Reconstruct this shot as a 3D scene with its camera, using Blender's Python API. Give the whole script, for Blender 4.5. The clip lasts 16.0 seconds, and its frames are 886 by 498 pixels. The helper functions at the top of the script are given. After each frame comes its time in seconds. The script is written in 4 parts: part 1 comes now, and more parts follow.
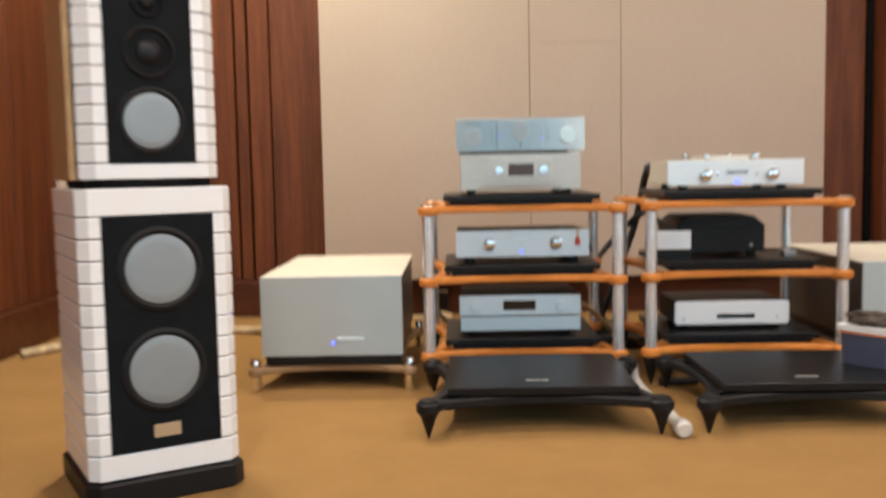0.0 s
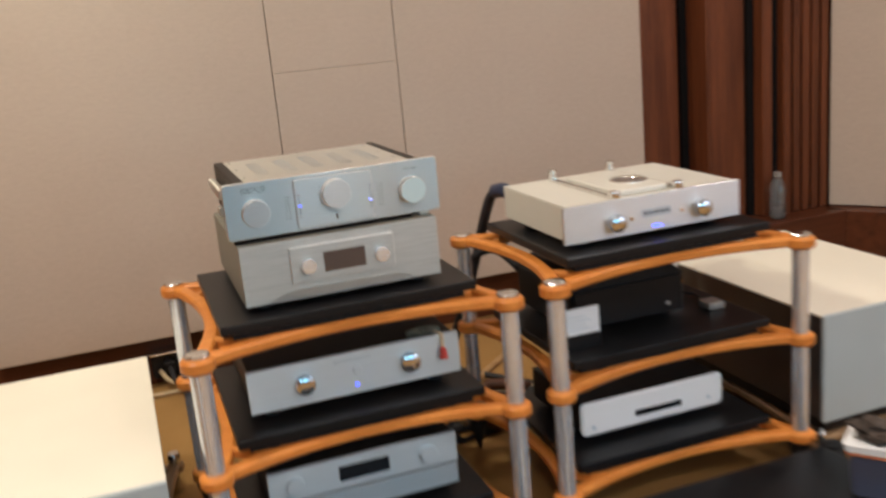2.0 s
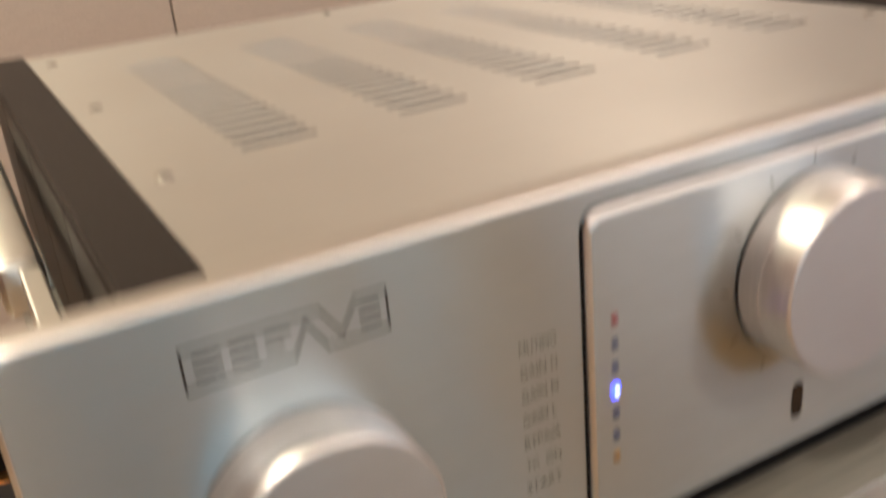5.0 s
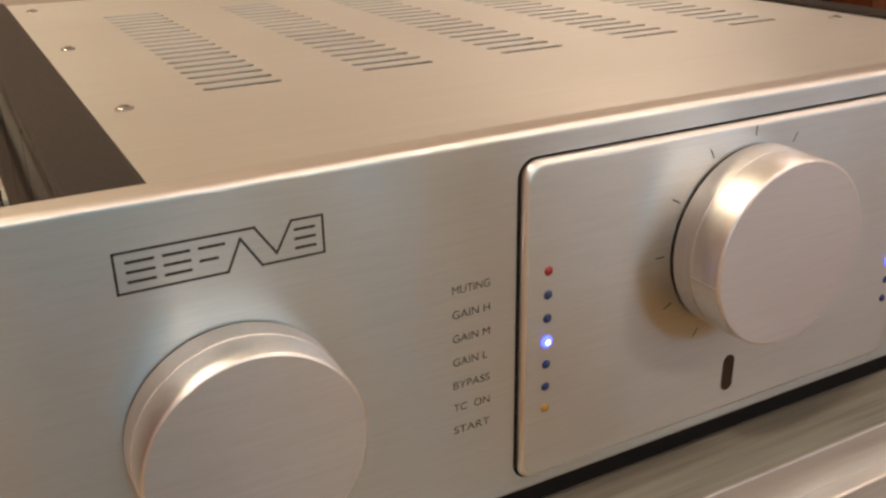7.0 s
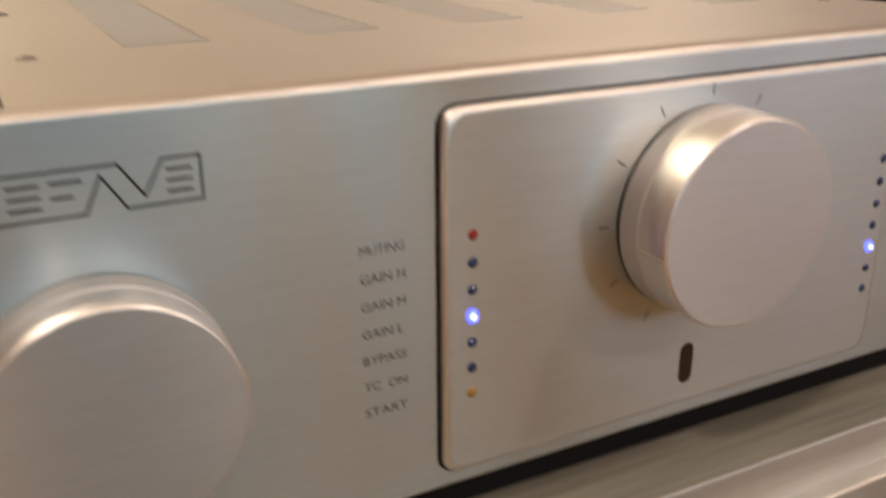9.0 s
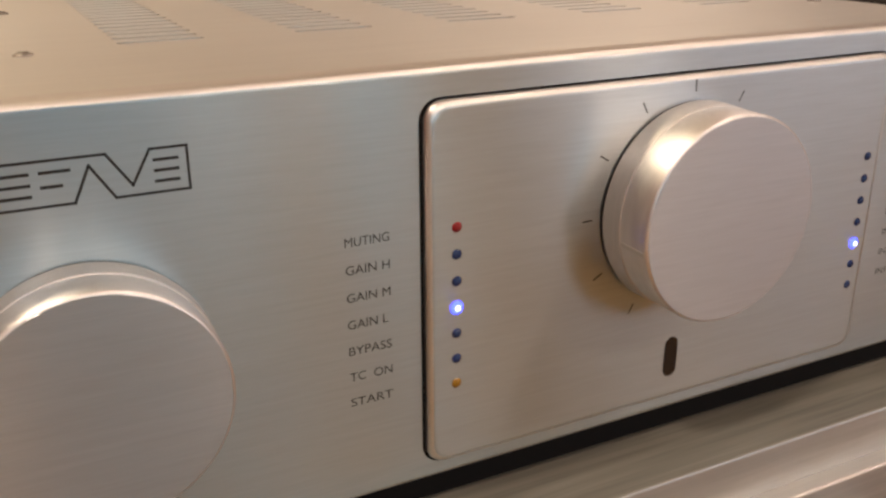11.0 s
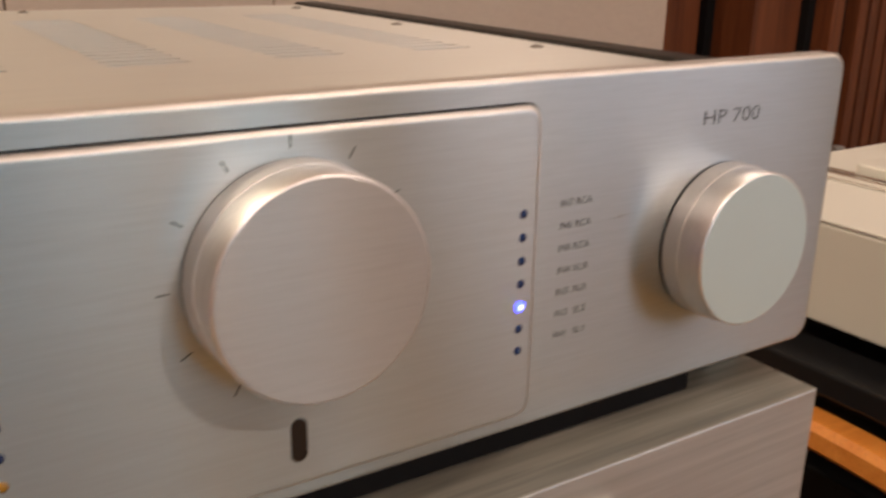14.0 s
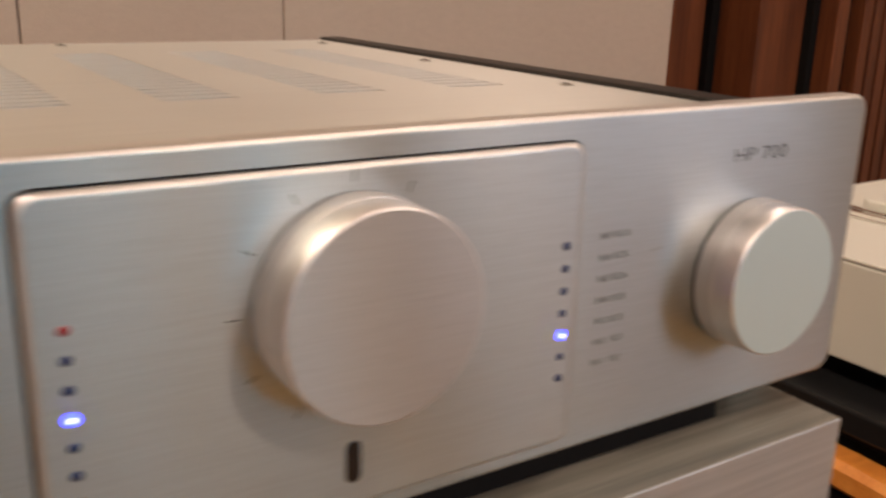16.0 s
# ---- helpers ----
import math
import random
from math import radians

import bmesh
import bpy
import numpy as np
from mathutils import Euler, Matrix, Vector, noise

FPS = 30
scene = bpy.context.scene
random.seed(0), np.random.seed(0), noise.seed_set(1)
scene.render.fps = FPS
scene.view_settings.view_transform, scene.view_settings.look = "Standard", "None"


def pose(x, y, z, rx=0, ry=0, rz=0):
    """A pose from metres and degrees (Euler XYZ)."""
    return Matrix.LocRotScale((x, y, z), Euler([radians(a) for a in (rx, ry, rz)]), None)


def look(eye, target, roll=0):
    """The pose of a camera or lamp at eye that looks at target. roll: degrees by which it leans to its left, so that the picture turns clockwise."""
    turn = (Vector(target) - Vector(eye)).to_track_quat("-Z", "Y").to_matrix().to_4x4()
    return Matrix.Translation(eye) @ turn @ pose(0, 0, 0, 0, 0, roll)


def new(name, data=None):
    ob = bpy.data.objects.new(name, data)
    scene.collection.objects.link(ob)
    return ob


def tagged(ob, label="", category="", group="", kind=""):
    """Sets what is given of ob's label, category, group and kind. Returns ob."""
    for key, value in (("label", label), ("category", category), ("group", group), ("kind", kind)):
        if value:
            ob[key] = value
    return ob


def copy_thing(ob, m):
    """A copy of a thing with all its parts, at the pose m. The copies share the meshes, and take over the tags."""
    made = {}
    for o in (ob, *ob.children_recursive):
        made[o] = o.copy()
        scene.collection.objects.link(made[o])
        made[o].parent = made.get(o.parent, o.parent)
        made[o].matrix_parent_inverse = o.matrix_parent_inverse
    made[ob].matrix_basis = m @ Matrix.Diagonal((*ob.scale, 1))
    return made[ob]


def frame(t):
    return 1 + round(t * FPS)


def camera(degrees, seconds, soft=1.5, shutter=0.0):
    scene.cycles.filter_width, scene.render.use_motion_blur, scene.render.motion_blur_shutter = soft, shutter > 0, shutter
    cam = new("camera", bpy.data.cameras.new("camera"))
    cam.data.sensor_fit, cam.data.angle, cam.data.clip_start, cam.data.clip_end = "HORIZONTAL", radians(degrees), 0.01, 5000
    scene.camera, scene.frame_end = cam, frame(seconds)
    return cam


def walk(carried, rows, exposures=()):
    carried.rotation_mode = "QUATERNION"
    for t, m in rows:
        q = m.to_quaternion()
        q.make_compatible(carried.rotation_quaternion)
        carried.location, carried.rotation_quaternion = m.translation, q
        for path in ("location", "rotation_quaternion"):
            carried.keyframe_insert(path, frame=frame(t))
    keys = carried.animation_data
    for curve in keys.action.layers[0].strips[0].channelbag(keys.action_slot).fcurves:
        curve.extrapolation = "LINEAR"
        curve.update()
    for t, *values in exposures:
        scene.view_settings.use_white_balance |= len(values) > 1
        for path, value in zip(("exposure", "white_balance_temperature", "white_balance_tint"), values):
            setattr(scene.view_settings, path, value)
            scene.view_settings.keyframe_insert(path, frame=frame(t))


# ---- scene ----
cam = camera(51.03, 16.0, soft=2.6, shutter=1.1)
PATH = [
    (0, (0.06494, 0.00711, 0.7439), (0.02909, 1.99958, 0.57425), -1.09),
    (0.5, (0.05265, 0.30082, 0.99478), (0.15431, 2.25751, 0.59352), -0.92),
    (0.7, (0.00054, 0.42991, 1.13088), (0.29257, 2.35172, 0.66037), -1.41),
    (0.8, (-0.00975, 0.50348, 1.13501), (0.34357, 2.41893, 0.68091), -2.19),
    (0.9, (0.00147, 0.56264, 1.15328), (0.3736, 2.47505, 0.70141), -2.45),
    (1, (-0.00413, 0.6135, 1.17076), (0.39049, 2.52009, 0.71341), -2.86),
    (1.5, (-0.04849, 1.00083, 1.18102), (0.39775, 2.89757, 0.73017), -2.65),
    (1.8, (-0.11759, 1.28579, 1.18004), (0.45181, 3.14868, 0.7268), -3.94),
    (2, (-0.11549, 1.39599, 1.19603), (0.50738, 3.23267, 0.70753), -5.32),
    (2.5, (-0.07922, 1.77506, 1.19208), (0.45565, 3.64586, 0.72947), -6.71),
    (2.7, (-0.06782, 1.93075, 1.19545), (0.46186, 3.77961, 0.64666), -5.66),
    (3, (-0.06767, 2.15446, 1.17548), (0.52441, 3.98251, 0.62082), -5.71),
    (3.2, (-0.06591, 2.31217, 1.18402), (0.66972, 4.07504, 0.59145), -5.71),
    (3.5, (-0.04176, 2.50217, 1.17188), (0.74973, 4.23424, 0.56075), -5.81),
    (4, (0.04237, 2.79903, 1.12661), (0.73734, 4.51967, 0.38068), -3.87),
    (4.2, (0.07001, 2.87403, 1.09995), (0.76991, 4.5812, 0.32813), -3.56),
    (4.5, (0.07895, 2.9644, 1.05913), (0.86925, 4.61875, 0.26002), -2.89),
    (4.6, (0.07857, 2.99591, 1.04413), (0.89477, 4.63079, 0.23111), -3.79),
    (5, (0.06831, 3.02412, 0.9932), (0.90521, 4.6639, 0.21172), -5.51),
    (5.2, (0.07036, 3.02449, 0.97911), (0.89361, 4.64071, 0.13644), -4.23),
    (7.3, (0.07224, 3.00704, 0.97962), (0.93804, 4.64077, 0.21717), -0.75),
    (7.5, (0.07309, 3.00783, 0.98112), (0.93608, 4.64484, 0.22254), -0.56),
    (7.8, (0.07104, 3.01504, 0.98219), (0.95248, 4.63851, 0.21575), 0.03),
    (8, (0.07369, 3.00883, 0.97922), (0.92054, 4.65596, 0.22435), -0.68),
    (8.5, (0.08472, 3.01185, 0.96852), (0.92771, 4.66723, 0.22752), -0.15),
    (9, (0.10242, 3.01281, 0.95362), (0.95575, 4.6736, 0.23696), -0.32),
    (9.2, (0.10494, 3.01209, 0.94802), (0.95921, 4.67403, 0.23514), -0.41),
    (11.3, (0.10478, 3.00561, 0.95247), (0.94784, 4.67643, 0.24705), -0.22),
    (11.5, (0.10494, 3.00606, 0.95142), (0.94972, 4.67805, 0.25085), -0.22),
    (12, (0.11064, 3.00654, 0.95079), (0.95518, 4.67784, 0.2483), -0.17),
    (12.5, (0.13384, 3.0058, 0.94802), (0.97716, 4.67791, 0.24599), -0.35),
    (13, (0.16623, 3.00454, 0.9466), (1.07668, 4.65241, 0.2716), -0.09),
    (13.5, (0.17684, 2.99862, 0.94812), (1.16846, 4.60743, 0.29359), 0.80),
    (14, (0.18939, 2.99201, 0.95121), (1.22479, 4.58341, 0.32238), 1.03),
    (14.3, (0.19217, 2.99433, 0.95531), (1.24997, 4.56859, 0.32067), 1.24),
    (14.5, (0.19332, 2.99395, 0.95396), (1.24955, 4.57419, 0.33169), 1.32),
    (15, (0.19538, 2.99284, 0.95196), (1.26026, 4.57225, 0.34245), 1.52),
    (15.5, (0.19511, 2.98977, 0.9536), (1.26055, 4.57501, 0.36044), 1.50),
    (16, (0.17085, 2.99078, 0.95437), (1.22016, 4.59641, 0.38792), 1.59),
]
walk(cam, [(t, look(eye, target, roll)) for t, eye, target, roll in PATH],
     [(0, 0.10, 6450, 10), (0.5, -0.10, 7150, 16.5), (1.0, -0.06, 6250, 11.5), (1.5, -0.12, 6150, 10), (2.0, -0.15, 6250, 11), (3.0, -0.07, 6600, 13), (3.5, -0.03, 6500, 13), (4.0, 0.05, 6450, 12), (4.6, -0.06, 6380, 11.5), (5.0, -0.14, 6600, 13),
      (7.5, -0.27, 7150, 16.5), (9.2, -0.38, 7150, 17), (11.3, -0.41, 7100, 19.5), (16.0, -0.38, 7050, 20.5)])

# ---- light ----
FLOOR = 0.012
CEIL = 2.85
world = bpy.data.worlds.new("world")
world.use_nodes = True
world.node_tree.nodes["Background"].inputs[0].default_value = (0.30, 0.36, 0.45, 1)
world.node_tree.nodes["Background"].inputs[1].default_value = 0.25
scene.world = world


def disc_lamp(x, y, z, size, watts, colour):
    d = bpy.data.lights.new("downlight_lamp", "AREA")
    d.shape, d.size, d.energy, d.color = "DISK", size, watts, colour
    ob = new("downlight_lamp", d)
    ob.matrix_world = pose(x, y, z)
    return ob


WARM = (1.0, 0.87, 0.76)
AMBER = (1.0, 0.92, 0.68)
DOWNLIGHTS = [(-0.35, -1.6, 25, WARM), (-0.35, 0.6, 25, WARM), (-0.85, 2.6, 32, WARM), (1.2, -1.6, 20, WARM), (1.2, 0.6, 20, WARM), (1.2, 2.6, 10, WARM),
              (2.7, -1.6, 20, WARM), (2.7, 0.6, 20, WARM), (2.7, 2.6, 12, WARM), (-0.75, 4.0, 40, AMBER), (1.8, 3.95, 10, WARM)]
for x, y, watts, colour in DOWNLIGHTS:
    disc_lamp(x, y, CEIL - 0.03, 0.16, watts, colour)

# cool light behind the camera, from unseen windows added in the rear wall
ADDED_WINDOWS = [(-0.1, 2.1, 27), (2.45, 3.25, 12), (-1.70, -1.00, 24)]
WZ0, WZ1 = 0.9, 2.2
# unseen side window, added to brighten the right of the metal fronts
ADDED_SIDE_WINDOW = (-2.5, 1.0, 37)
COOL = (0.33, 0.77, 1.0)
for x0, x1, watts in ADDED_WINDOWS:
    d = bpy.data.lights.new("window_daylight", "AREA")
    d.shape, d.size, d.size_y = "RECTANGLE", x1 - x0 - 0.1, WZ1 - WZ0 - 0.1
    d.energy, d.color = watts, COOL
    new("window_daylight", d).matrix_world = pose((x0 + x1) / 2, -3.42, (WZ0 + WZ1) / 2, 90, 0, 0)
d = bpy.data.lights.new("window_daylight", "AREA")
d.shape, d.size, d.size_y = "RECTANGLE", ADDED_SIDE_WINDOW[1] - ADDED_SIDE_WINDOW[0] - 0.1, WZ1 - WZ0 - 0.1
d.energy, d.color = ADDED_SIDE_WINDOW[2], (0.80, 0.86, 1.0)
new("window_daylight", d).matrix_world = pose(3.67, (ADDED_SIDE_WINDOW[0] + ADDED_SIDE_WINDOW[1]) / 2, (WZ0 + WZ1) / 2, 90, 0, 90)



# ---- materials ----
def mat(name):
    m = bpy.data.materials.new(name)
    m.use_nodes = True
    t = m.node_tree
    return m, t, t.nodes["Principled BSDF"]


def ramp(t, fac, a, b, lo=0.3, hi=0.7):
    r = t.nodes.new("ShaderNodeValToRGB")
    r.color_ramp.elements[0].color, r.color_ramp.elements[1].color = (*a, 1), (*b, 1)
    r.color_ramp.elements[0].position, r.color_ramp.elements[1].position = lo, hi
    t.links.new(fac, r.inputs[0])
    return r.outputs[0]


def coords(t, scale, space="Object"):
    c = t.nodes.new("ShaderNodeTexCoord")
    m = t.nodes.new("ShaderNodeMapping")
    m.inputs["Scale"].default_value = scale
    t.links.new(c.outputs[space], m.inputs[0])
    return m.outputs[0]


def noise_tex(t, vec, scale, detail=4.0, rough=0.6):
    n = t.nodes.new("ShaderNodeTexNoise")
    n.inputs["Scale"].default_value, n.inputs["Detail"].default_value, n.inputs["Roughness"].default_value = scale, detail, rough
    t.links.new(vec, n.inputs["Vector"])
    return n.outputs[0]


def bump(t, p, height, strength, distance):
    b = t.nodes.new("ShaderNodeBump")
    b.inputs["Strength"].default_value, b.inputs["Distance"].default_value = strength, distance
    t.links.new(height, b.inputs["Height"])
    t.links.new(b.outputs[0], p.inputs["Normal"])


def to_range(t, fac, lo, hi):
    r = t.nodes.new("ShaderNodeMapRange")
    r.inputs["To Min"].default_value, r.inputs["To Max"].default_value = lo, hi
    t.links.new(fac, r.inputs[0])
    return r.outputs[0]


def plain(name, colour, rough=0.5, metal=0.0, vary=0.12, scale=60.0, relief=0.15, depth=0.0004, spec=0.5):
    """Paint, plastic or cast metal with a fine grain and a slow change of tone."""
    m, t, p = mat(name)
    v = coords(t, (1, 1, 1))
    slow = noise_tex(t, v, scale * 0.08, 3)
    fine = noise_tex(t, v, scale * 8, 3)
    a = tuple(c * (1 - vary) for c in colour)
    b = tuple(min(1, c * (1 + vary)) for c in colour)
    t.links.new(ramp(t, slow, a, b), p.inputs["Base Color"])
    p.inputs["Roughness"].default_value = rough
    if relief:
        t.links.new(to_range(t, fine, max(0.02, rough - 0.06), rough + 0.06), p.inputs["Roughness"])
    p.inputs["Metallic"].default_value = metal
    p.inputs["Specular IOR Level"].default_value = spec
    if relief:
        bump(t, p, fine, relief, depth)
    return m


def brushed(name, colour, rough, stretch=(42, 1000, 1000), aniso=0.0, relief=0.02, smudge=0.08, grit=0.12, metal=1.0, spread=2):
    """Aluminium with a brushed grain that runs along the axis of the smallest stretch; its gloss spreads across the grain."""
    m, t, p = mat(name)
    grain = noise_tex(t, coords(t, stretch), 1.0, 3, 0.7)
    slow = noise_tex(t, coords(t, (1, 1, 1)), 14, 3)
    a = tuple(c * (1 - grit) for c in colour)
    mix = t.nodes.new("ShaderNodeMix")
    mix.data_type = "RGBA"
    mix.inputs[0].default_value = 0.3
    t.links.new(ramp(t, grain, a, colour, 0.32, 0.68), mix.inputs[6])
    t.links.new(ramp(t, slow, a, colour, 0.2, 0.8), mix.inputs[7])
    t.links.new(mix.outputs[2], p.inputs["Base Color"])
    add = t.nodes.new("ShaderNodeMath")
    add.operation = "ADD"
    t.links.new(to_range(t, grain, rough - 0.02, rough + 0.02), add.inputs[0])
    t.links.new(to_range(t, slow, -smudge * 0.5, smudge * 0.5), add.inputs[1])
    t.links.new(add.outputs[0], p.inputs["Roughness"])
    p.inputs["Metallic"].default_value = metal
    if aniso:
        across = t.nodes.new("ShaderNodeCombineXYZ")
        across.inputs[spread].default_value = 1.0
        t.links.new(across.outputs[0], p.inputs["Tangent"])
        p.inputs["Anisotropic"].default_value = aniso
    bump(t, p, grain, relief, 0.0001)
    return m


def glow(name, colour, strength):
    m, _, p = mat(name)
    p.inputs["Base Color"].default_value = (*colour, 1)
    p.inputs["Emission Color"].default_value = (*colour, 1)
    p.inputs["Emission Strength"].default_value = strength
    return m


def wood(name, dark, light, axis="Z", rough=0.4, scale=1.0):
    m, t, p = mat(name)
    st = {"X": (1.5, 22, 22), "Y": (22, 1.5, 22), "Z": (22, 22, 1.5)}[axis]
    v = coords(t, tuple(c * scale for c in st))
    g = noise_tex(t, v, 1.0, 6, 0.65)
    pores = noise_tex(t, coords(t, tuple(c * 14 * scale for c in st)), 1.0, 3, 0.6)
    info = t.nodes.new("ShaderNodeObjectInfo")
    base = ramp(t, g, dark, light, 0.32, 0.68)
    hsv = t.nodes.new("ShaderNodeHueSaturation")
    t.links.new(to_range(t, info.outputs["Random"], 0.85, 1.12), hsv.inputs["Value"])
    mix = t.nodes.new("ShaderNodeMix")
    mix.data_type, mix.blend_type = "RGBA", "MULTIPLY"
    mix.inputs[0].default_value = 0.35
    t.links.new(base, mix.inputs[6])
    t.links.new(ramp(t, pores, (0.45, 0.4, 0.38), (1, 1, 1), 0.3, 0.55), mix.inputs[7])
    t.links.new(mix.outputs[2], hsv.inputs["Color"])
    t.links.new(hsv.outputs[0], p.inputs["Base Color"])
    t.links.new(to_range(t, pores, rough - 0.08, rough + 0.12), p.inputs["Roughness"])
    bump(t, p, pores, 0.12, 0.001)
    p.inputs["Specular IOR Level"].default_value = 0.3
    return m


# front, panel and knob faces hold their dim, cool reflections in the base colour
M_FRONT = brushed("dimmed_aluminium_front", (0.502, 0.560, 0.576), 0.30, aniso=0.985, relief=0.05)
M_PANEL = brushed("dimmed_aluminium_panel", (0.525, 0.580, 0.596), 0.30, aniso=0.985, relief=0.05)
M_KNOB_FACE = brushed("dimmed_aluminium_face", (0.565, 0.573, 0.575), 0.33, aniso=0.985, relief=0.05)
# the same aluminium in the lighter tone of its lit edges
M_EDGE = brushed("lit_aluminium_edge", (0.82, 0.79, 0.74), 0.40, stretch=(20, 900, 900), relief=0.05)
# the right knob face's cool window reflection is put into this bluish colour
M_KNOB_MATT = plain("matt_face_cool_reflection", (0.58, 0.725, 0.745), 0.45, 0.5, 0.03, 60, 0.05)
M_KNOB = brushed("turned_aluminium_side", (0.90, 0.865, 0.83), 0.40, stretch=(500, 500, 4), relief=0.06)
M_COLLAR = brushed("matt_aluminium_collar", (0.77, 0.73, 0.69), 0.48, stretch=(500, 500, 4), relief=0.1)
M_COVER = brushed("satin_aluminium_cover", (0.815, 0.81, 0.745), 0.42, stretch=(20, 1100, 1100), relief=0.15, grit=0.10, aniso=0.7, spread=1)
M_SILVER = brushed("silver_front", (0.62, 0.72, 0.79), 0.36, stretch=(4, 500, 500), aniso=0.7, metal=0.45)
M_CDFRONT = brushed("pale_silver_front", (0.80, 0.83, 0.84), 0.38, stretch=(15, 1200, 1200), aniso=0.7)
# brushed lid; shade from the preamplifier above is put into its darker tone
M_UNITTOP = brushed("shaded_brushed_lid", (0.30, 0.285, 0.235), 0.50, stretch=(9, 320, 420), relief=0.2, grit=0.5, metal=0.4)
M_CDBODY = plain("cream_silver_body", (0.68, 0.665, 0.60), 0.42, 0.2, 0.05, 30)
M_TOPPLATE = plain("pale_anodised_top", (0.80, 0.76, 0.65), 0.48, 0.0, 0.05, 20)
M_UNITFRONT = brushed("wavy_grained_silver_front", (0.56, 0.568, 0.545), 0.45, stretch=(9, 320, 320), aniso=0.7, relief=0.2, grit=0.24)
M_AMPFRONT = plain("grey_anodised_front", (0.42, 0.49, 0.515), 0.48, 0.15, 0.05, 30)
M_AMPSIDE = plain("dark_brushed_side", (0.085, 0.075, 0.068), 0.4, 0.4, 0.12, 30)
M_CHROME = plain("chrome", (0.85, 0.85, 0.84), 0.16, 1.0, 0.03, 60, 0)
M_POLISHED = plain("polished_knob", (0.72, 0.76, 0.80), 0.10, 1.0, 0.03, 60, 0)
M_POST = plain("anodised_post", (0.84, 0.90, 0.97), 0.27, 0.75, 0.03, 6, 0)
M_BLACK = plain("black_paint", (0.010, 0.010, 0.011), 0.45, 0.0, 0.25, 60, spec=0.25)
M_BOARD = plain("black_shelf_lacquer", (0.008, 0.008, 0.009), 0.36, 0.0, 0.25, 40, 0.1, spec=0.25)
M_SCREW = plain("dull_steel_screw", (0.30, 0.28, 0.25), 0.28, 0.9, 0.3, 400, 0.1)
M_HEATSINK = plain("black_anodised_heatsink", (0.016, 0.013, 0.0115), 0.45, 0.0, 0.2, 60, spec=0.2)
# for dark joints, and for shade set in near-black between the wall boards
M_GAP = plain("dark_joint_and_shade", (0.008, 0.007, 0.007), 0.8, 0, 0.1, 60, 0, spec=0.1)
M_INK = plain("grey_ink", (0.014, 0.013, 0.012), 0.6, 0, 0.1, 100, 0)
M_DISPLAY = plain("dark_display", (0.085, 0.068, 0.064), 0.15, 0, 0.1, 30, 0)
M_DISPLAY_BLACK = plain("black_display", (0.008, 0.010, 0.014), 0.10, 0, 0.1, 30, 0)
M_LED_BLUE = glow("lit_blue_led", (0.020, 0.040, 1.0), 12.0)
M_LED_CORE = glow("lit_blue_led_core", (0.60, 0.72, 1.0), 4.0)
M_LED_OFF = plain("dark_blue_led", (0.012, 0.030, 0.10), 0.15, 0, 0.1, 60, 0)
M_LED_RED = plain("red_led", (0.24, 0.012, 0.014), 0.18, 0, 0.1, 60, 0)
M_LED_AMBER = plain("amber_led", (0.30, 0.15, 0.02), 0.2, 0, 0.1, 60, 0)
M_ORANGE = wood("orange_lacquered_wood", (0.64, 0.205, 0.036), (0.80, 0.31, 0.066), "X", 0.36, 2.5)
M_GOLDWOOD = wood("pale_gold_wood", (0.34, 0.20, 0.09), (0.48, 0.31, 0.15), "X", 0.35, 2.0)
M_STANDWOOD = wood("pale_lacquered_wood", (0.30, 0.185, 0.095), (0.44, 0.29, 0.165), "X", 0.30, 2.0)
M_WOOD = wood("dark_red_brown_veneer", (0.085, 0.024, 0.009), (0.185, 0.056, 0.020), "Z", 0.45)
M_WOOD_H = wood("dark_red_brown_skirting", (0.070, 0.021, 0.009), (0.13, 0.040, 0.017), "X", 0.36)
M_WHITE = plain("white_gloss_lacquer", (0.87, 0.88, 0.89), 0.22, 0, 0.03, 20, 0)
M_PALESILVER = plain("pale_silver_paint", (0.90, 0.92, 0.94), 0.3, 0.0, 0.03, 30, 0)
M_CONE = plain("pale_grey_cone", (0.27, 0.31, 0.33), 0.45, 0.3, 0.06, 80, 0.2)
M_RUBBER = plain("black_rubber", (0.009, 0.009, 0.010), 0.55, 0, 0.2, 60, spec=0.25)
M_BAFFLE = plain("black_baffle_cloth", (0.005, 0.0065, 0.008), 0.7, 0, 0.3, 200, 0.4, spec=0.15)
M_BRASSPLATE = plain("pale_metal_badge", (0.66, 0.60, 0.46), 0.35, 0.8, 0.08, 80, 0)
M_GREYBADGE = plain("grey_metal_badge", (0.42, 0.42, 0.41), 0.4, 0.7, 0.08, 80, 0)
M_CABLE = plain("black_cable_sleeve", (0.014, 0.014, 0.018), 0.6, 0, 0.3, 200, 0.5, 0.001)
M_BROWNCABLE = plain("brown_cable_sleeve", (0.075, 0.026, 0.012), 0.45, 0, 0.3, 200, 0.5, 0.001)
M_BLUECABLE = plain("blue_black_plug", (0.012, 0.022, 0.06), 0.35, 0, 0.2, 80)
M_PALECABLE = plain("braided_cream_cable", (0.60, 0.47, 0.29), 0.6, 0, 0.35, 300, 0.8, 0.002)
M_WHITECABLE = plain("silver_white_cable", (0.72, 0.70, 0.66), 0.3, 0.3, 0.15, 120, 0.4, 0.001)
M_PAPER = plain("white_card", (0.72, 0.76, 0.80), 0.6, 0, 0.03, 60, 0)
M_CARDPRINT = plain("grey_blue_print", (0.40, 0.50, 0.58), 0.6, 0, 0.1, 60, 0)
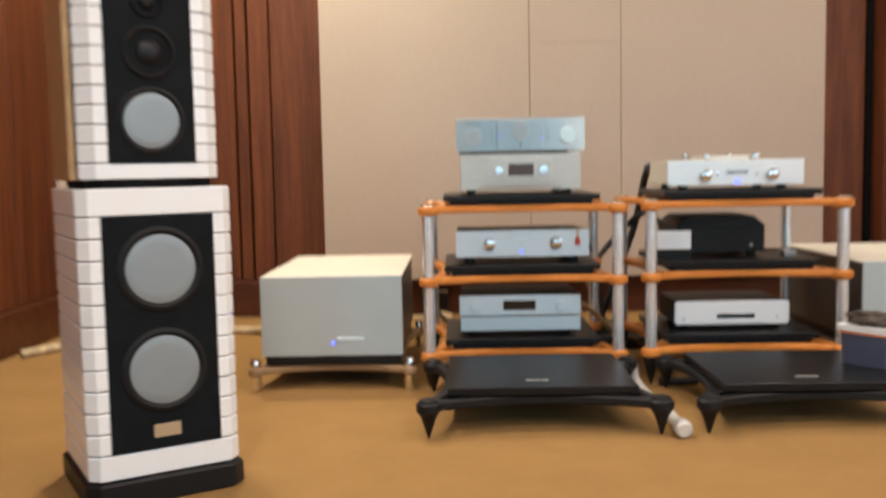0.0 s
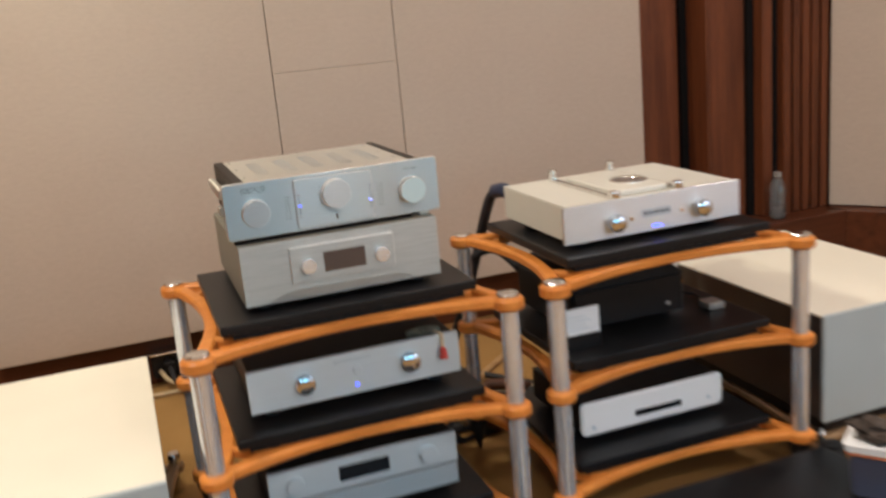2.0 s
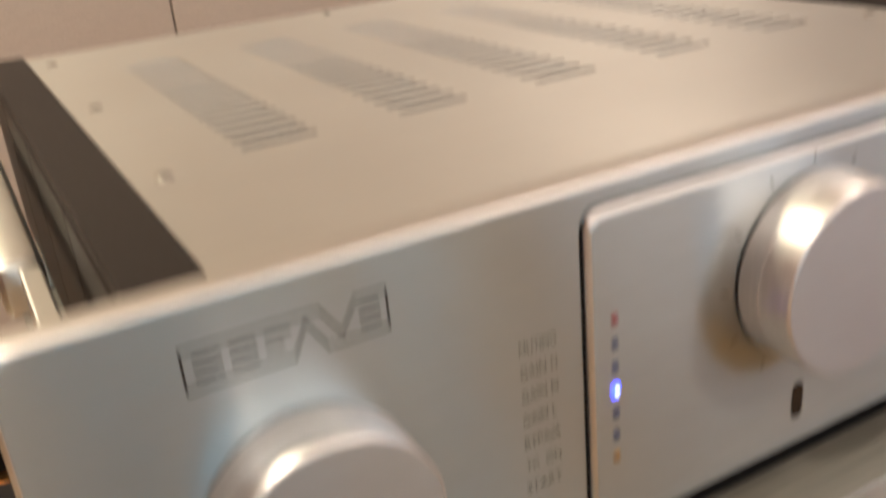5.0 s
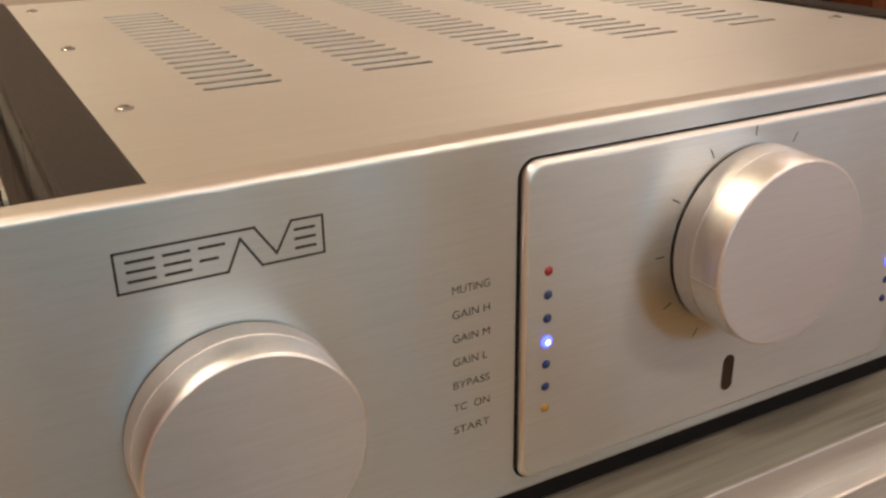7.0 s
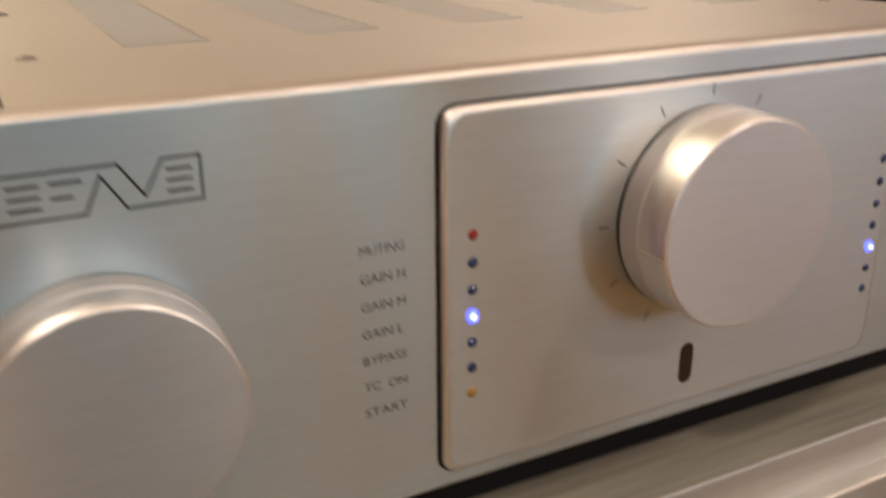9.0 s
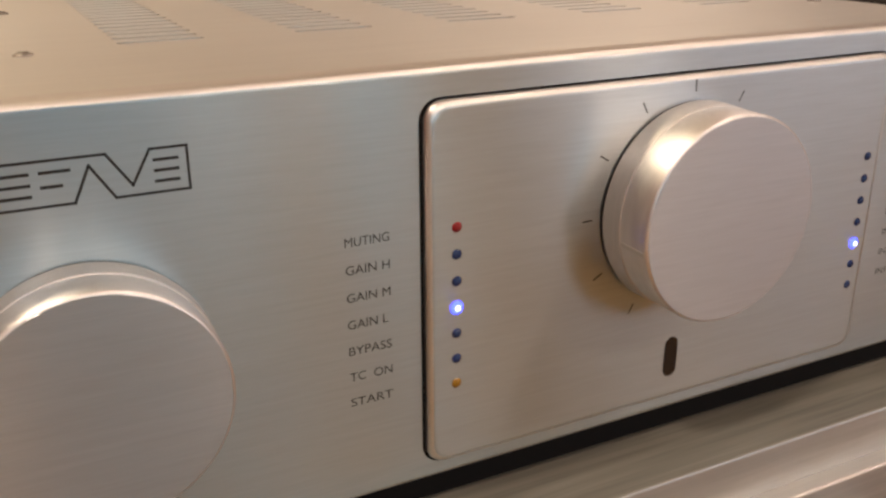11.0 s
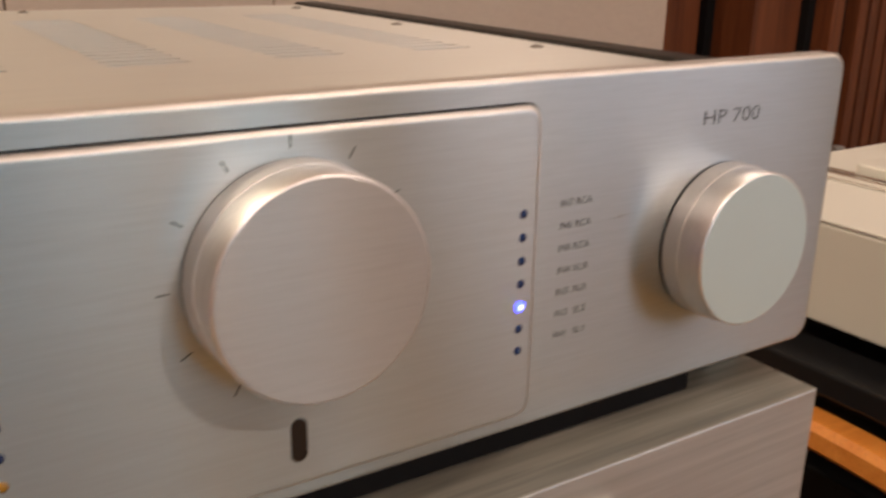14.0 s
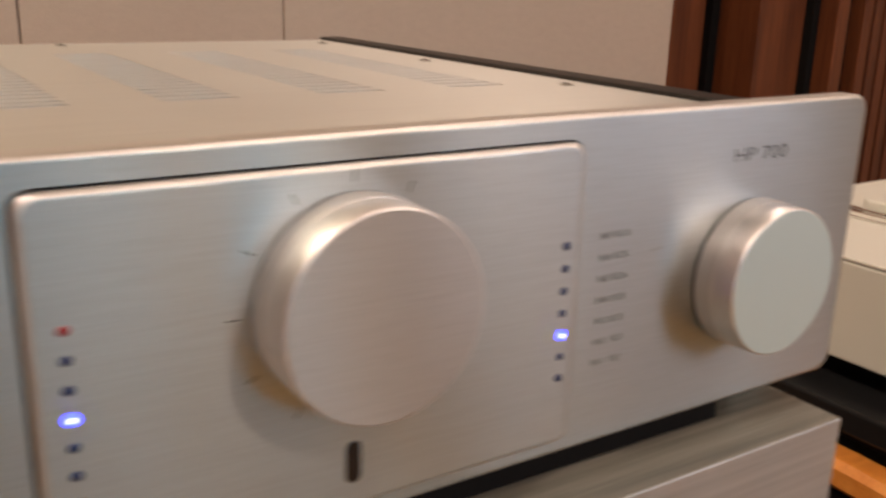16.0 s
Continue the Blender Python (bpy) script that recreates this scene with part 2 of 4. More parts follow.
M_REDCLOTH = plain("red_tassel", (0.50, 0.05, 0.04), 0.7, 0, 0.2, 200)
M_CREAMCLOTH = plain("cream_cord", (0.66, 0.55, 0.38), 0.7, 0, 0.2, 200)
M_BEAD = plain("grey_green_bead", (0.20, 0.21, 0.17), 0.3, 0, 0.35, 90)
M_BLUEPANEL = brushed("blue_grey_panel", (0.56, 0.63, 0.68), 0.46, stretch=(4, 500, 500), aniso=0.7)
M_ORANGEBAND = plain("orange_band", (0.62, 0.20, 0.09), 0.5, 0, 0.1, 80, 0)
M_DARKCLOTH = plain("dark_brown_cloth", (0.085, 0.064, 0.052), 0.8, 0, 0.6, 120, 0.6, 0.003)
M_CEIL = plain("ceiling_paint", (0.78, 0.75, 0.70), 0.9, 0, 0.03, 10)
M_REAR = plain("pale_wall_paint", (0.56, 0.51, 0.46), 0.85, 0, 0.05, 10)

# fabric wall panels: a fine woven grain and faint stains
M_FABRIC, _t, _p = mat("beige_fabric_panel")
_v = coords(_t, (1, 1, 1))
_weave = noise_tex(_t, coords(_t, (260, 260, 420)), 1.0, 4, 0.7)
_slow = noise_tex(_t, _v, 1.7, 4)
_mid = noise_tex(_t, coords(_t, (38, 38, 75)), 1.0, 4, 0.7)
_mix = _t.nodes.new("ShaderNodeMix")
_mix.data_type = "RGBA"
_mix.inputs[0].default_value = 0.45
_t.links.new(ramp(_t, _weave, (0.425, 0.343, 0.280), (0.565, 0.470, 0.392), 0.3, 0.7), _mix.inputs[6])
_t.links.new(ramp(_t, _slow, (0.468, 0.382, 0.315), (0.532, 0.446, 0.374), 0.3, 0.7), _mix.inputs[7])
_cloth = _t.nodes.new("ShaderNodeMix")
_cloth.data_type, _cloth.blend_type = "RGBA", "MULTIPLY"
_cloth.inputs[0].default_value = 1.0
_t.links.new(_mix.outputs[2], _cloth.inputs[6])
_t.links.new(ramp(_t, _mid, (0.95, 0.945, 0.94), (1.03, 1.03, 1.025), 0.3, 0.7), _cloth.inputs[7])
_t.links.new(_cloth.outputs[2], _p.inputs["Base Color"])
_p.inputs["Roughness"].default_value = 0.92
bump(_t, _p, _weave, 0.35, 0.0012)

# carpet: looped pile, golden brown, with soft darker patches
M_CARPET, _t, _p = mat("golden_brown_carpet")
_v = coords(_t, (1, 1, 1))
_pile = noise_tex(_t, _v, 420, 4, 0.75)
_patch = noise_tex(_t, _v, 5, 4)
_mix = _t.nodes.new("ShaderNodeMix")
_mix.data_type = "RGBA"
_mix.inputs[0].default_value = 0.5
_t.links.new(ramp(_t, _pile, (0.22, 0.110, 0.030), (0.50, 0.287, 0.090), 0.3, 0.7), _mix.inputs[6])
_t.links.new(ramp(_t, _patch, (0.305, 0.162, 0.047), (0.40, 0.222, 0.068), 0.3, 0.7), _mix.inputs[7])
_t.links.new(_mix.outputs[2], _p.inputs["Base Color"])
_p.inputs["Roughness"].default_value = 0.95
bump(_t, _p, _pile, 0.8, 0.004)

M_GLASS, _t, _p = mat("clear_glass")
_p.inputs["Base Color"].default_value = (0.84, 0.88, 0.90, 1)
_p.inputs["Roughness"].default_value = 0.05
_p.inputs["Transmission Weight"].default_value = 0.94
_p.inputs["IOR"].default_value = 1.4
M_TUB, _t, _p = mat("cloudy_blue_plastic")
_p.inputs["Base Color"].default_value = (0.12, 0.14, 0.22, 1)
_p.inputs["Roughness"].default_value = 0.3
_p.inputs["Transmission Weight"].default_value = 0.55
_p.inputs["IOR"].default_value = 1.3
M_LAMP = glow("downlight_lens", (1.0, 0.87, 0.72), 12.0)


# ---- geometry helpers ----
def thing(name, label, category, group="", at=(0, 0, 0), turn=0.0):
    ob = new(name)
    ob.empty_display_size = 0.05
    ob.matrix_world = pose(*at, 0, 0, turn)
    return tagged(ob, label, category, group)


def part(name, bm, material, parent=None, label="", smooth=None):
    me = bpy.data.meshes.new(name)
    bmesh.ops.recalc_face_normals(bm, faces=bm.faces)
    bm.to_mesh(me)
    bm.free()
    me.materials.append(material)
    ob = new(name, me)
    if smooth is not None:
        me.shade_smooth() if smooth >= 180 else me.set_sharp_from_angle(angle=radians(smooth))
        for f in me.polygons:
            f.use_smooth = True
    if parent is not None:
        ob.parent = parent
    if label:
        ob["label"] = label
    return ob


def box(x0, x1, y0, y1, z0, z1, bevel=0.0, seg=2, bm=None):
    bm = bm or bmesh.new()
    n = bmesh.new()
    bmesh.ops.create_cube(n, size=1.0, matrix=Matrix.LocRotScale(((x0 + x1) / 2, (y0 + y1) / 2, (z0 + z1) / 2), None, (x1 - x0, y1 - y0, z1 - z0)))
    if bevel:
        bmesh.ops.bevel(n, geom=list(n.edges), offset=bevel, segments=seg, profile=0.5, affect="EDGES")
    merge(bm, n)
    return bm


def merge(bm, other, m=None):
    if m is not None:
        bmesh.ops.transform(other, matrix=m, verts=other.verts)
    me = bpy.data.meshes.new("tmp")
    other.to_mesh(me)
    other.free()
    bm.from_mesh(me)
    bpy.data.meshes.remove(me)
    return bm


AXES = {"Z": Matrix.Identity(4), "Y": Matrix.Rotation(radians(90), 4, "X"), "X": Matrix.Rotation(radians(90), 4, "Y")}


def lathe(profile, centre, axis="Z", seg=32, bm=None):
    """A turned body from (radius, height) pairs. Along Y the height runs towards the viewer (-y)."""
    bm = bm or bmesh.new()
    n = bmesh.new()
    rings = []
    for r, h in profile:
        if r <= 1e-7:
            rings.append([n.verts.new((0, 0, h))])
        else:
            rings.append([n.verts.new((r * math.cos(2 * math.pi * k / seg), r * math.sin(2 * math.pi * k / seg), h)) for k in range(seg)])
    for a, b in zip(rings, rings[1:]):
        for k in range(seg):
            vs = [a[k % len(a)], a[(k + 1) % len(a)], b[(k + 1) % len(b)], b[k % len(b)]]
            vs = list(dict.fromkeys(vs))
            if len(vs) > 2:
                n.faces.new(vs)
    for ring in (rings[0], rings[-1]):
        if len(ring) > 2:
            n.faces.new(ring)
    merge(bm, n, Matrix.Translation(centre) @ AXES[axis])
    return bm


def rod(centre, r, depth, axis="Z", seg=28, edge=0.001, bm=None):
    e = min(edge, r * 0.4, depth * 0.4)
    return lathe([(r - e, 0), (r, e), (r, depth - e), (r - e, depth)], centre, axis, seg, bm)


def rounded(w, h, r, seg=6):
    pts = []
    for cx, cy, a0 in ((w / 2 - r, h / 2 - r, 0), (-w / 2 + r, h / 2 - r, 90), (-w / 2 + r, -h / 2 + r, 180), (w / 2 - r, -h / 2 + r, 270)):
        for k in range(seg + 1):
            a = radians(a0 + 90 * k / seg)
            pts.append((cx + r * math.cos(a), cy + r * math.sin(a)))
    return pts


def prism(pts, d0, d1, edge=0.0, m=Matrix.Identity(4), bm=None, seg=1):
    """A prism of a convex plan outline between two heights; its edges are rounded in seg steps at both ends."""
    bm = bm or bmesh.new()
    n = bmesh.new()
    cx, cy = sum(p[0] for p in pts) / len(pts), sum(p[1] for p in pts) / len(pts)
    wide = max(abs(p[0] - cx) for p in pts)
    tall = max(abs(p[1] - cy) for p in pts)

    def ring(inset, z):
        return [n.verts.new((cx + (x - cx) * (1 - inset / wide), cy + (y - cy) * (1 - inset / tall), z)) for x, y in pts]
    turns = [radians(90 * k / seg) for k in range(seg + 1)] if edge else []
    rows = [ring(edge * (1 - math.sin(a)), d0 + edge * (1 - math.cos(a))) for a in turns] + [ring(edge * (1 - math.cos(a)), d1 - edge * (1 - math.sin(a))) for a in turns]
    rows = rows or [ring(0, d0), ring(0, d1)]
    for a, b in zip(rows, rows[1:]):
        for k in range(len(pts)):
            n.faces.new((a[k], a[(k + 1) % len(pts)], b[(k + 1) % len(pts)], b[k]))
    n.faces.new(rows[0])
    n.faces.new(rows[-1])
    merge(bm, n, m)
    return bm


def upright(cx, cz, y):
    """Lays a plan outline upright in the x-z plane at y; its height runs towards the viewer."""
    return Matrix.Translation((cx, y, cz)) @ Matrix.Rotation(radians(90), 4, "X")


def plate(x0, x1, z0, z1, y, thick, r, edge, bm=None, seg=1):
    """An upright plate with rounded corners; y is its front."""
    return prism(rounded(x1 - x0, z1 - z0, r), 0, thick, edge, upright((x0 + x1) / 2, (z0 + z1) / 2, y + thick), bm, seg)


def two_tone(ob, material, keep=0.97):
    """Gives a second tone, for how light falls, to all faces of an upright plate but its flat front."""
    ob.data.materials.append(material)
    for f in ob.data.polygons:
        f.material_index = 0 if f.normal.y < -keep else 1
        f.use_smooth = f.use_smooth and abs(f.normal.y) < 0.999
    return ob


def smooth_path(points, steps=10):
    pts = [Vector(p) for p in points]
    ext = [2 * pts[0] - pts[1]] + pts + [2 * pts[-1] - pts[-2]]
    out = []
    for a, b, c, d in zip(ext, ext[1:], ext[2:], ext[3:]):
        for k in range(steps):
            u = k / steps
            out.append(0.5 * ((2 * b) + (c - a) * u + (2 * a - 5 * b + 4 * c - d) * u * u + (3 * b - a - 3 * c + d) * u ** 3))
    out.append(pts[-1])
    return out


def sweep(path, section, bm=None, up=Vector((0, 0, 1))):
    """Sweeps a closed section of (side, up) pairs along a path."""
    bm = bm or bmesh.new()
    n = bmesh.new()
    rows = []
    for k, p in enumerate(path):
        d = (path[min(k + 1, len(path) - 1)] - path[max(k - 1, 0)]).normalized()
        side = d.cross(up)
        side = side.normalized() if side.length > 1e-4 else Vector((1, 0, 0))
        u = side.cross(d).normalized()
        rows.append([n.verts.new(p + side * a + u * b) for a, b in section])
    for a, b in zip(rows, rows[1:]):
        for k in range(len(section)):
            n.faces.new((a[k], a[(k + 1) % len(section)], b[(k + 1) % len(section)], b[k]))
    n.faces.new(rows[0])
    n.faces.new(rows[-1])
    merge(bm, n)
    return bm


def circle(r, seg=10):
    return [(r * math.cos(2 * math.pi * k / seg), r * math.sin(2 * math.pi * k / seg)) for k in range(seg)]


def tube(points, r, bm=None, steps=10, seg=10):
    return sweep(smooth_path(points, steps), circle(r, seg), bm)


def cable(name, points, r, material, label):
    ob = part(name, tube(points, r), material, None, "", 180)
    return tagged(ob, label, "cable")


def flat_strip(points, width, m, bm=None, closed=False):
    """Thin flat printed lines along a polyline in the x-y plane, put in place by m."""
    bm = bm or bmesh.new()
    pts = [Vector((x, y, 0)) for x, y in points]
    segs = list(zip(pts, pts[1:] + pts[:1])) if closed else list(zip(pts, pts[1:]))
    n = bmesh.new()
    for a, b in segs:
        d = (b - a).normalized()
        s = Vector((-d.y, d.x, 0)) * width / 2
        e = d * width / 2
        n.faces.new([n.verts.new(v) for v in (a - e - s, b + e - s, b + e + s, a - e + s)])
    merge(bm, n, m)
    return bm


def lettering(text, x0, z0, height, width, y, parent, weight=0.0):
    """A printed line in the built-in font; x0, z0 is its lower left corner, on a front at y."""
    cu = bpy.data.curves.new("text", "FONT")
    cu.body, cu.size, cu.offset = text, 1.0, weight
    tmp = new("text", cu)
    me = bpy.data.meshes.new_from_object(tmp.evaluated_get(bpy.context.evaluated_depsgraph_get()))
    bpy.data.objects.remove(tmp)
    bpy.data.curves.remove(cu)
    xs, ys = [v.co.x for v in me.vertices], [v.co.y for v in me.vertices]
    sx, sy = width / (max(xs) - min(xs)), height / (max(ys) - min(ys))
    lo_x, lo_y = min(xs), min(ys)
    for v in me.vertices:
        v.co = (x0 + (v.co.x - lo_x) * sx, y, z0 + (v.co.y - lo_y) * sy)
    me.materials.append(M_INK)
    me.name = "lettering"
    ob = new("lettering", me)
    ob.parent = parent
    return ob


def structure(name, bm, material, label, category):
    return tagged(part(name, bm, material), label, category, "", "structure")


# ---- the room ----
LEFT, RIGHT, REAR, BACK = -1.86, 3.75, -3.5, 4.93
structure("floor", box(LEFT - 0.2, RIGHT + 0.2, REAR - 0.2, BACK + 0.3, FLOOR - 0.15, FLOOR), M_CARPET, "golden brown looped carpet on the floor", "carpet")
structure("ceiling", box(LEFT - 0.2, RIGHT + 0.2, REAR - 0.2, BACK + 0.3, CEIL, CEIL + 0.15), M_CEIL, "plain off-white ceiling", "ceiling")
wall_back = structure("wall_back", box(LEFT - 0.2, RIGHT + 0.2, BACK, BACK + 0.14, FLOOR, CEIL), M_WOOD, "dark veneered wall behind the panels", "wall")
wall_left = structure("wall_left", box(LEFT - 0.14, LEFT, REAR, BACK, FLOOR, CEIL), M_WOOD, "dark red-brown veneered side wall", "wall")
side = bmesh.new()
for a, b, z0, z1 in ((REAR, ADDED_SIDE_WINDOW[0], FLOOR, CEIL), (ADDED_SIDE_WINDOW[1], BACK, FLOOR, CEIL), (ADDED_SIDE_WINDOW[0], ADDED_SIDE_WINDOW[1], FLOOR, WZ0), (ADDED_SIDE_WINDOW[0], ADDED_SIDE_WINDOW[1], WZ1, CEIL)):
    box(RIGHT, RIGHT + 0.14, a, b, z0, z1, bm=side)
structure("wall_right", side, M_REAR, "unseen pale side wall with an added window", "wall")
# unseen rear wall with added window openings; its dark veneer dims reflections in the metal
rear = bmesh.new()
edges = sorted(ADDED_WINDOWS)
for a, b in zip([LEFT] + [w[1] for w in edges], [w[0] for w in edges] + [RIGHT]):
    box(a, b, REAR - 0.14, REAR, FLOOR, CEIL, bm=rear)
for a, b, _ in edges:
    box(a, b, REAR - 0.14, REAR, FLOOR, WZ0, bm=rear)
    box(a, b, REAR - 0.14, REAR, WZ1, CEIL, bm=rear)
structure("wall_rear", rear, M_WOOD, "unseen dark veneered wall with three added windows", "wall")
# splayed wall that closes the right of the back wall
splay = Matrix.Translation((2.672, 4.49, 0)) @ Matrix.Rotation(radians(-55), 4, "Z")


def splayed(*size, bevel=0.004):
    b = box(*size, bevel)
    bmesh.ops.transform(b, matrix=splay, verts=b.verts)
    return b


wall_splayed = structure("wall_splayed", splayed(0.0, 2.1, 0.06, 0.2, FLOOR, CEIL, bevel=0), M_WOOD, "splayed corner wall carrying fabric panels", "wall")
for k in range(2):
    part("panel", splayed(0.92 * k, 0.912 + 0.92 * k, 0.0, 0.06, 0.27, CEIL), M_FABRIC, wall_splayed)
LEDGE = 0.266
tagged(part("skirting", splayed(0.0, 1.9, -0.075, 0.058, FLOOR, LEDGE), M_WOOD_H), "dark red-brown wooden skirting ledge", "skirting", "", "structure")

# fabric panels of the back wall: two wide fields and a narrow field of stacked squares
PANEL_Y = 4.604


def fabric_panel(x0, x1, z0, z1, edge=0.0035):
    return part("panel", box(x0, x1, PANEL_Y, PANEL_Y + 0.055, z0, z1, edge, 2), M_FABRIC, wall_back)


part("panel_backing", box(-0.60, 1.852, PANEL_Y + 0.055, PANEL_Y + 0.10, 0.2, CEIL), M_GAP, wall_back)
fabric_panel(-0.605, 0.4204, 0.203, CEIL)
fabric_panel(0.8676, 1.857, 0.203, CEIL)
joints = [0.203, 0.458] + [0.755 + 0.297 * k for k in range(7)] + [CEIL]
for z0, z1 in zip(joints, joints[1:]):
    fabric_panel(0.4230, 0.8650, z0 + 0.0003, z1 - 0.0003, 0.0016)
# skirting ledge below all of the back wall
tagged(part("skirting", box(2.085, 2.66, 4.375, BACK - 0.001, FLOOR, LEDGE, 0.004), M_WOOD_H), "raised dark wooden ledge under the stepped boards", "skirting", "", "structure")
tagged(part("skirting", box(LEFT, 2.083, 4.700, BACK, FLOOR, 0.193, 0.004), M_WOOD_H), "dark red-brown wooden skirting ledge", "skirting", "", "structure")


def boards(runs):
    for x0, x1, y in runs:
        part("board", box(x0, x1, y, BACK - 0.002, 0.193, CEIL, 0.004, 1), M_WOOD, wall_back)


boards([(1.858, 2.100, 4.72)])
# boards that step forward to the splayed corner, with recesses between them
STEPS = [(2.132, 2.150, 4.572), (2.1515, 2.318, 4.578), (2.346, 2.392, 4.50)] + [(2.440 + 0.0465 * k, 2.474 + 0.0465 * k, 4.488) for k in range(5)]
for x0, x1, y in STEPS:
    part("board", box(x0, x1, y, BACK - 0.002, LEDGE + 0.001, CEIL, 0.003, 1), M_WOOD, wall_back)
# near-black strips put the shade of the recesses into colour
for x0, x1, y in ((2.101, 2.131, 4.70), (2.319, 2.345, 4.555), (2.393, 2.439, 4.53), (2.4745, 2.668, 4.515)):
    part("recess_shade", box(x0, x1, y, BACK - 0.002, LEDGE + 0.001, CEIL), M_GAP, wall_back)
boards([(-0.885, -0.607, 4.79), (-1.000, -0.895, 4.805), (-1.065, -1.010, 4.795), (-1.235, -1.075, 4.79), (-1.52, -1.245, 4.805), (-1.68, -1.53, 4.795), (-1.855, -1.69, 4.805)])
# the left wall: veneer boards, then a fabric field up to the corner
for k in range(18):
    y1 = 4.35 - 0.42 * k
    part("board", box(LEFT, LEFT + 0.035, y1 - 0.412, y1, 0.193, CEIL, 0.004, 1), M_WOOD, wall_left)
part("panel", box(LEFT, LEFT + 0.05, 4.36, 4.69, 0.203, CEIL, 0.005), M_FABRIC, wall_left)
tagged(part("skirting", box(LEFT, LEFT + 0.08, REAR, 4.699, FLOOR, 0.193, 0.004), M_WOOD_H), "dark red-brown wooden skirting ledge", "skirting", "", "structure")

# unseen windows added in the rear wall
for k, (x0, x1, _) in enumerate(ADDED_WINDOWS):
    win = thing("window_%d" % (k + 1), "unseen grey-framed window added as a source of cool light", "window")
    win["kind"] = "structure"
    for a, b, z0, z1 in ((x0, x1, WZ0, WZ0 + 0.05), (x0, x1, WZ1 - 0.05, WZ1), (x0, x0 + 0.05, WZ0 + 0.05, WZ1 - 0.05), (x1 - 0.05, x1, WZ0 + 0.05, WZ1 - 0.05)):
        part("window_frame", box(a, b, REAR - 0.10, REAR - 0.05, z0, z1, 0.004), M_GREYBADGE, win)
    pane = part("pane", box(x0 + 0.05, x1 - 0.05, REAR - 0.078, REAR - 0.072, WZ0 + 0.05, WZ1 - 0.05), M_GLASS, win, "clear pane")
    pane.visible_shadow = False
# unseen window added in the side wall
win = thing("window_4", "unseen grey-framed window added in the side wall for reflections", "window")
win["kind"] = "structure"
y0, y1 = ADDED_SIDE_WINDOW[:2]
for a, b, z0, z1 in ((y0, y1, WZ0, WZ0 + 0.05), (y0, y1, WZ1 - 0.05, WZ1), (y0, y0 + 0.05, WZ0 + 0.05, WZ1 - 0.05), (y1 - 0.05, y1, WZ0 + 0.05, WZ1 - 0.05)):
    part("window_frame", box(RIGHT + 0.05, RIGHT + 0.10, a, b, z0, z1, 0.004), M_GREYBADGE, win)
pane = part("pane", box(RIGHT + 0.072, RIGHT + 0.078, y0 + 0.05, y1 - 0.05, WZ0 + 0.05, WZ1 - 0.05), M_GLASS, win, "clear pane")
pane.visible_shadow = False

# recessed ceiling downlights
for k, (x, y, *_) in enumerate(DOWNLIGHTS):
    if k == 0:
        dl = thing("downlight", "round recessed ceiling downlight, lit warm", "downlight", "ceiling downlights", (x, y, CEIL))
        part("trim_ring", lathe([(0.085, -0.001), (0.105, -0.001), (0.105, -0.010), (0.09, -0.014), (0.085, -0.006)], (0, 0, 0), "Z", 32), M_WHITE, dl)
        part("lens", rod((0, 0, -0.006), 0.085, 0.005), M_LAMP, dl, "glowing frosted lens")
    else:
        copy_thing(dl, pose(x, y, CEIL))


# ---- hi-fi racks ----
def arm_path(a, b, sag, z):
    """A beam's centre line between two posts, bowed towards the middle of the shelf."""
    a, b = Vector(a), Vector(b)
    inward = Vector((-(b - a).y, (b - a).x)).normalized()
    return [Vector((*(a.lerp(b, u) + inward * sag * (1 - (2 * u - 1) ** 2)), z)) for u in [k / 20 for k in range(21)]]


def soft_rect(w, h, e):
    return [(-w + e, -h), (w - e, -h), (w, -h + e), (w, h - e), (w - e, h), (-w + e, h), (-w, h - e), (-w, -h + e)]


def shelf_frame(corners, z, height, ring, beam, sag):
    bm = bmesh.new()
    slim = height - 0.004
    arms = []
    for k in range(4):
        bow = sag * (1.12 if k % 2 == 0 else 0.95)
        arms.append(arm_path(corners[k], corners[(k + 1) % 4], bow, z + height - slim / 2))
        sweep(arms[k], soft_rect(beam / 2, slim / 2, 0.005), bm)
    # short struts that tie the beams together near each corner
    for k in range(4):
        a, b = arms[k][4], arms[k - 1][16]
        d = (b - a).normalized() * 0.003
        sweep([a - d, (a + b) / 2, b + d], soft_rect(beam * 0.32, slim / 2 - 0.001, 0.003), bm)
    for x, y in corners:
        rod((x, y, z - 0.0008), ring, height + 0.0016, "Z", 32, 0.006, bm)
    return bm


